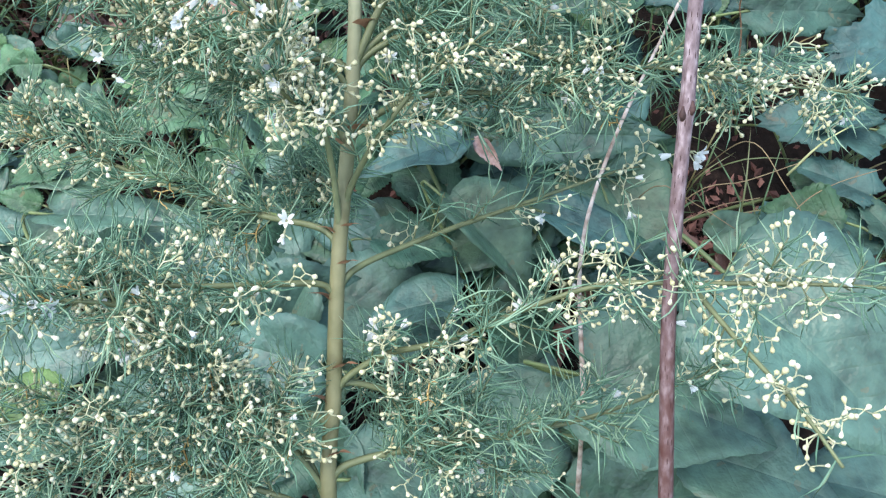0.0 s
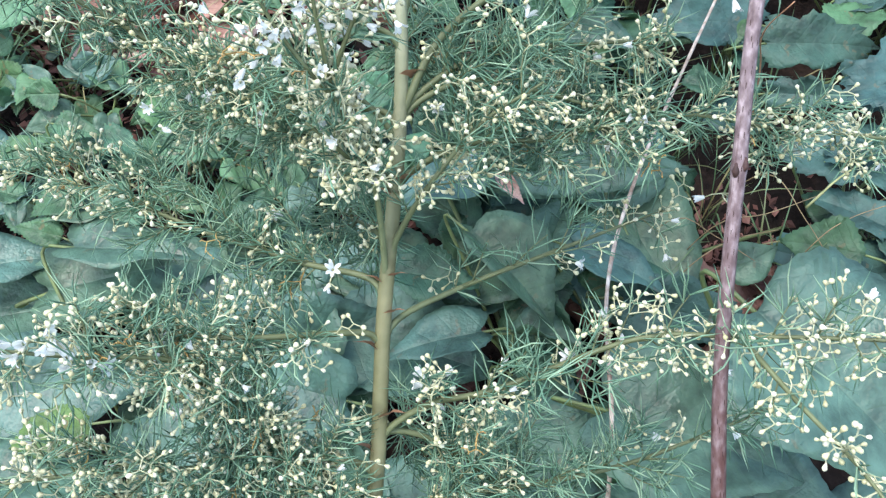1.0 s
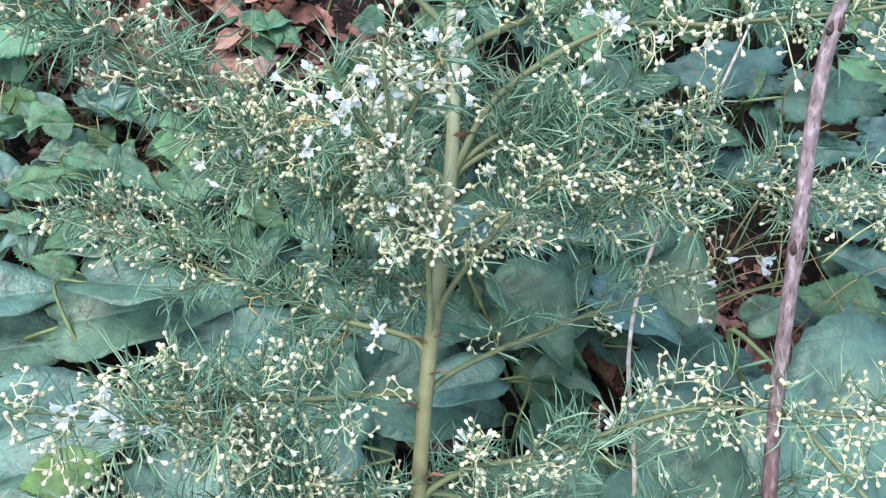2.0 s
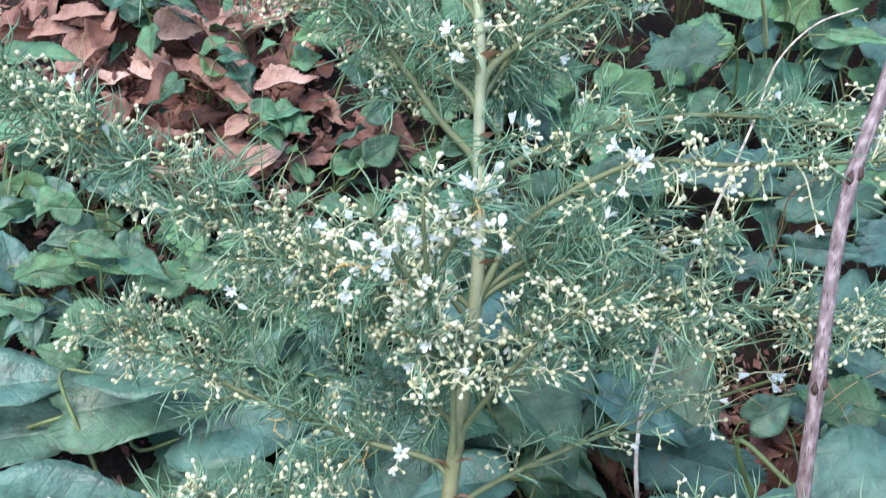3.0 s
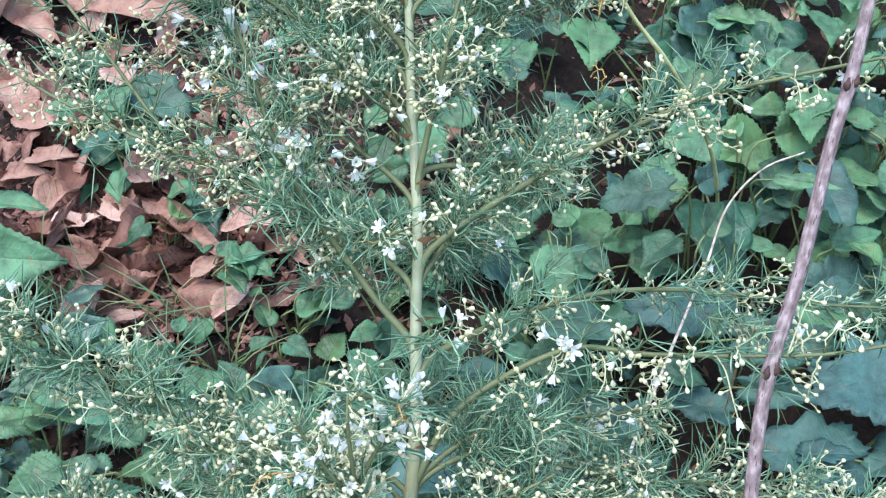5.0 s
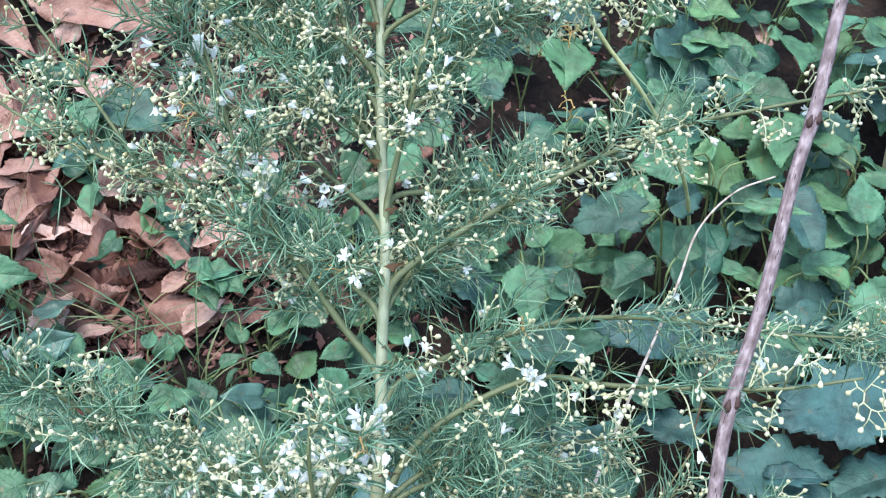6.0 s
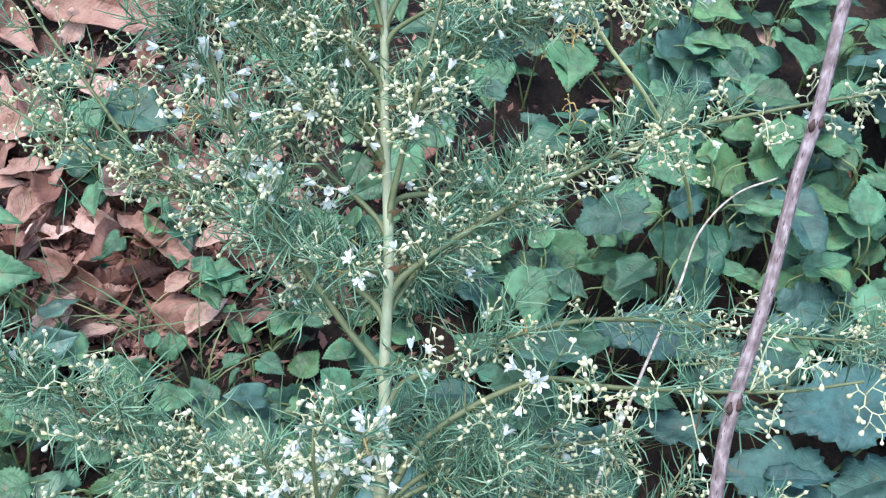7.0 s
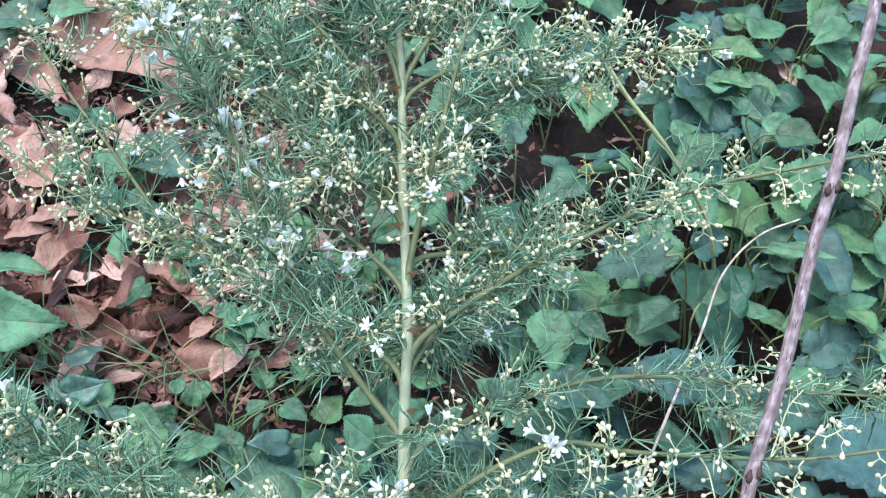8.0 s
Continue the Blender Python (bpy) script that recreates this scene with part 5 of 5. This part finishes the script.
branch(((0.014, -0.052, 0.312), (0.05, -0.02, 0.30), (0.10, 0.02, 0.282), (0.152, 0.062, 0.262), (0.17, 0.075, 0.255)), 0.4, 0.8, 2, 0.2)
branch(((0.0, 0.015, 0.361), (0.045, 0.045, 0.352), (0.088, 0.064, 0.338), (0.16, 0.092, 0.336), (0.22, 0.10, 0.322), (0.29, 0.11, 0.31)), 0.9, 1.5, 5, 0.1, 0.05)
branch(((-0.003, 0.05, 0.379), (0.05, 0.085, 0.385), (0.10, 0.105, 0.375), (0.14, 0.125, 0.36)), 1.0, 1.5, 3, 0.1, 0.05)
branch(((0.0, 0.045, 0.376), (0.03, 0.085, 0.402), (0.081, 0.116, 0.427), (0.13, 0.112, 0.444), (0.20, 0.107, 0.474), (0.24, 0.112, 0.49)), 0.4, 0.72, 4, 0.15, 0.04, True, 0.0019, True, 0.3)
branch(((-0.007, 0.11, 0.407), (0.055, 0.160, 0.390), (0.111, 0.196, 0.378), (0.175, 0.213, 0.370), (0.245, 0.222, 0.362), (0.31, 0.23, 0.362)), 0.55, 0.9, 2, 0.12, 0.045, False, 0.0019, True, 1.4)
branch(((-0.013, 0.165, 0.428), (0.03, 0.205, 0.440), (0.079, 0.241, 0.457), (0.141, 0.277, 0.476), (0.205, 0.289, 0.500), (0.26, 0.30, 0.515)), 0.65, 1.0, 5, 0.1, 0.042, False, 0.0019, True, 0.15)
branch(((-0.012, 0.15, 0.422), (0.01, 0.205, 0.415), (0.032, 0.252, 0.412), (0.06, 0.28, 0.42)), 1.0, 1.6, 4, 0.1, 0.05)
branch(((-0.020, 0.22, 0.443), (0.03, 0.245, 0.43), (0.07, 0.262, 0.430), (0.098, 0.285, 0.434)), 0.9, 1.5, 4, 0.1, 0.045)
branch(((-0.021, 0.208, 0.444), (-0.016, 0.236, 0.476), (-0.012, 0.256, 0.504), (-0.008, 0.285, 0.53), (-0.004, 0.315, 0.555)), 0.55, 1.5, 4, 0.12, 0.032, False, 0.0019)
branch(((-0.030, 0.255, 0.459), (-0.004, 0.302, 0.464), (0.016, 0.332, 0.48), (0.044, 0.363, 0.486), (0.07, 0.385, 0.50)), 0.9, 1.5, 4, 0.1, 0.045)
branch(((-0.031, 0.31, 0.464), (0.05, 0.36, 0.49), (0.11, 0.372, 0.502), (0.16, 0.38, 0.51)), 0.55, 1.7, 4, 0.1)
branch(((-0.033, 0.345, 0.474), (-0.02, 0.39, 0.52), (0.02, 0.43, 0.55), (0.06, 0.47, 0.57)), 1.0, 1.4, 2, 0.1, 0.05)
# to the left, from below upwards
branch(((0.022, -0.164, 0.252), (-0.005, -0.143, 0.284), (-0.035, -0.128, 0.308), (-0.059, -0.115, 0.333), (-0.085, -0.112, 0.352)), 1.0, 1.6, 3, 0.1, 0.045)
branch(((0.020, -0.169, 0.241), (-0.026, -0.168, 0.264), (-0.067, -0.169, 0.279), (-0.102, -0.175, 0.293), (-0.135, -0.188, 0.297)), 1.0, 1.1, 2, 0.1, 0.05)
branch(((0.036, -0.155, 0.235), (0.0, -0.142, 0.275), (-0.053, -0.118, 0.327), (-0.075, -0.112, 0.370), (-0.11, -0.126, 0.400), (-0.15, -0.135, 0.42)), 0.8, 2.3, 9, 0.2, 0.045)
branch(((0.026, -0.12, 0.268), (-0.02, -0.13, 0.285), (-0.075, -0.15, 0.31), (-0.12, -0.165, 0.33), (-0.16, -0.18, 0.34)), 0.9, 2.0, 3, 0.15, 0.05)
branch(((0.014, -0.055, 0.311), (-0.02, -0.075, 0.335), (-0.05, -0.088, 0.352), (-0.085, -0.095, 0.362), (-0.13, -0.09, 0.37)), 0.9, 2.2, 4, 0.15, 0.05)
branch(((0.009, -0.03, 0.327), (-0.04, -0.03, 0.327), (-0.10, -0.02, 0.33), (-0.155, -0.005, 0.332), (-0.20, 0.01, 0.335)), 0.9, 1.8, 2, 0.1, 0.05)
branch(((-0.001, 0.02, 0.364), (-0.04, 0.028, 0.374), (-0.078, 0.035, 0.388), (-0.135, 0.047, 0.424), (-0.19, 0.052, 0.46), (-0.25, 0.06, 0.49)), 1.0, 1.5, 5, 0.12, 0.045, True, 0.0019, True, 1.0)
branch(((-0.003, 0.045, 0.377), (-0.05, 0.055, 0.355), (-0.10, 0.055, 0.33), (-0.15, 0.06, 0.318)), 0.9, 1.8, 2, 0.1, 0.05)
branch(((-0.009, 0.115, 0.409), (-0.032, 0.139, 0.413), (-0.074, 0.167, 0.453), (-0.098, 0.186, 0.487), (-0.117, 0.212, 0.53), (-0.135, 0.235, 0.565)), 0.8, 1.5, 9, 0.12, 0.045, False, 0.0021)
branch(((-0.012, 0.15, 0.423), (-0.07, 0.18, 0.425), (-0.13, 0.20, 0.43), (-0.247, 0.226, 0.445), (-0.33, 0.255, 0.465)), 0.65, 1.9, 6, 0.12, 0.045)
branch(((-0.023, 0.24, 0.448), (-0.085, 0.335, 0.464), (-0.13, 0.39, 0.485), (-0.17, 0.43, 0.50)), 1, 1.7, 3, 0.1, 0.05)
branch(((-0.028, 0.28, 0.458), (-0.09, 0.30, 0.49), (-0.15, 0.31, 0.52), (-0.22, 0.32, 0.545)), 0.9, 1.7, 5, 0.1, 0.05)
branch(((-0.018, 0.20, 0.442), (-0.07, 0.225, 0.455), (-0.13, 0.25, 0.468), (-0.20, 0.285, 0.482)), 0.55, 1.2, 3, 0.1, 0.05)
branch(((-0.030, 0.25, 0.459), (-0.08, 0.262, 0.495), (-0.14, 0.272, 0.525), (-0.21, 0.285, 0.555)), 0.55, 1.2, 4, 0.1, 0.05)
branch(((-0.040, 0.29, 0.472), (-0.10, 0.345, 0.50), (-0.17, 0.38, 0.525), (-0.25, 0.40, 0.545)), 0.55, 1.2, 4, 0.1, 0.05)
branch(((-0.055, 0.35, 0.492), (-0.12, 0.40, 0.52), (-0.20, 0.44, 0.545), (-0.28, 0.46, 0.565)), 0.55, 1.2, 3, 0.1, 0.05)
# twigs that spread over the dead leaves
branch(((-0.179, 0.214, 0.436), (-0.225, 0.25, 0.465), (-0.27, 0.285, 0.485), (-0.31, 0.325, 0.50)), 0.35, 1.0, 3, 0.05, 0.05, False, 0.0011, False)
branch(((-0.118, 0.213, 0.53), (-0.15, 0.24, 0.555), (-0.185, 0.27, 0.568), (-0.22, 0.30, 0.575)), 0.45, 1.4, 4, 0.05, 0.045, False, 0.0011, False)
branch(((-0.049, 0.327, 0.485), (-0.075, 0.36, 0.52), (-0.10, 0.385, 0.55), (-0.13, 0.40, 0.58)), 0.8, 2.5, 3, 0.1, 0.04)
# behind and below
branch(((-0.006, 0.08, 0.394), (0.0, 0.11, 0.35), (0.01, 0.13, 0.31), (0.02, 0.14, 0.28)), 1.1, 0.8, 1, 0.1, 0.05)
branch(((0.005, -0.015, 0.340), (-0.01, 0.01, 0.30), (-0.03, 0.03, 0.27), (-0.05, 0.04, 0.24)), 1.1, 0.8, 1, 0.1, 0.05)
branch(((0.022, -0.10, 0.280), (0.02, -0.09, 0.235), (0.04, -0.08, 0.20), (0.07, -0.075, 0.18)), 1.1, 0.7, 1, 0.1, 0.05)
branch(((-0.012, 0.16, 0.427), (-0.005, 0.20, 0.39), (0.0, 0.23, 0.36), (0.02, 0.26, 0.33)), 1.1, 0.8, 1, 0.1, 0.05)
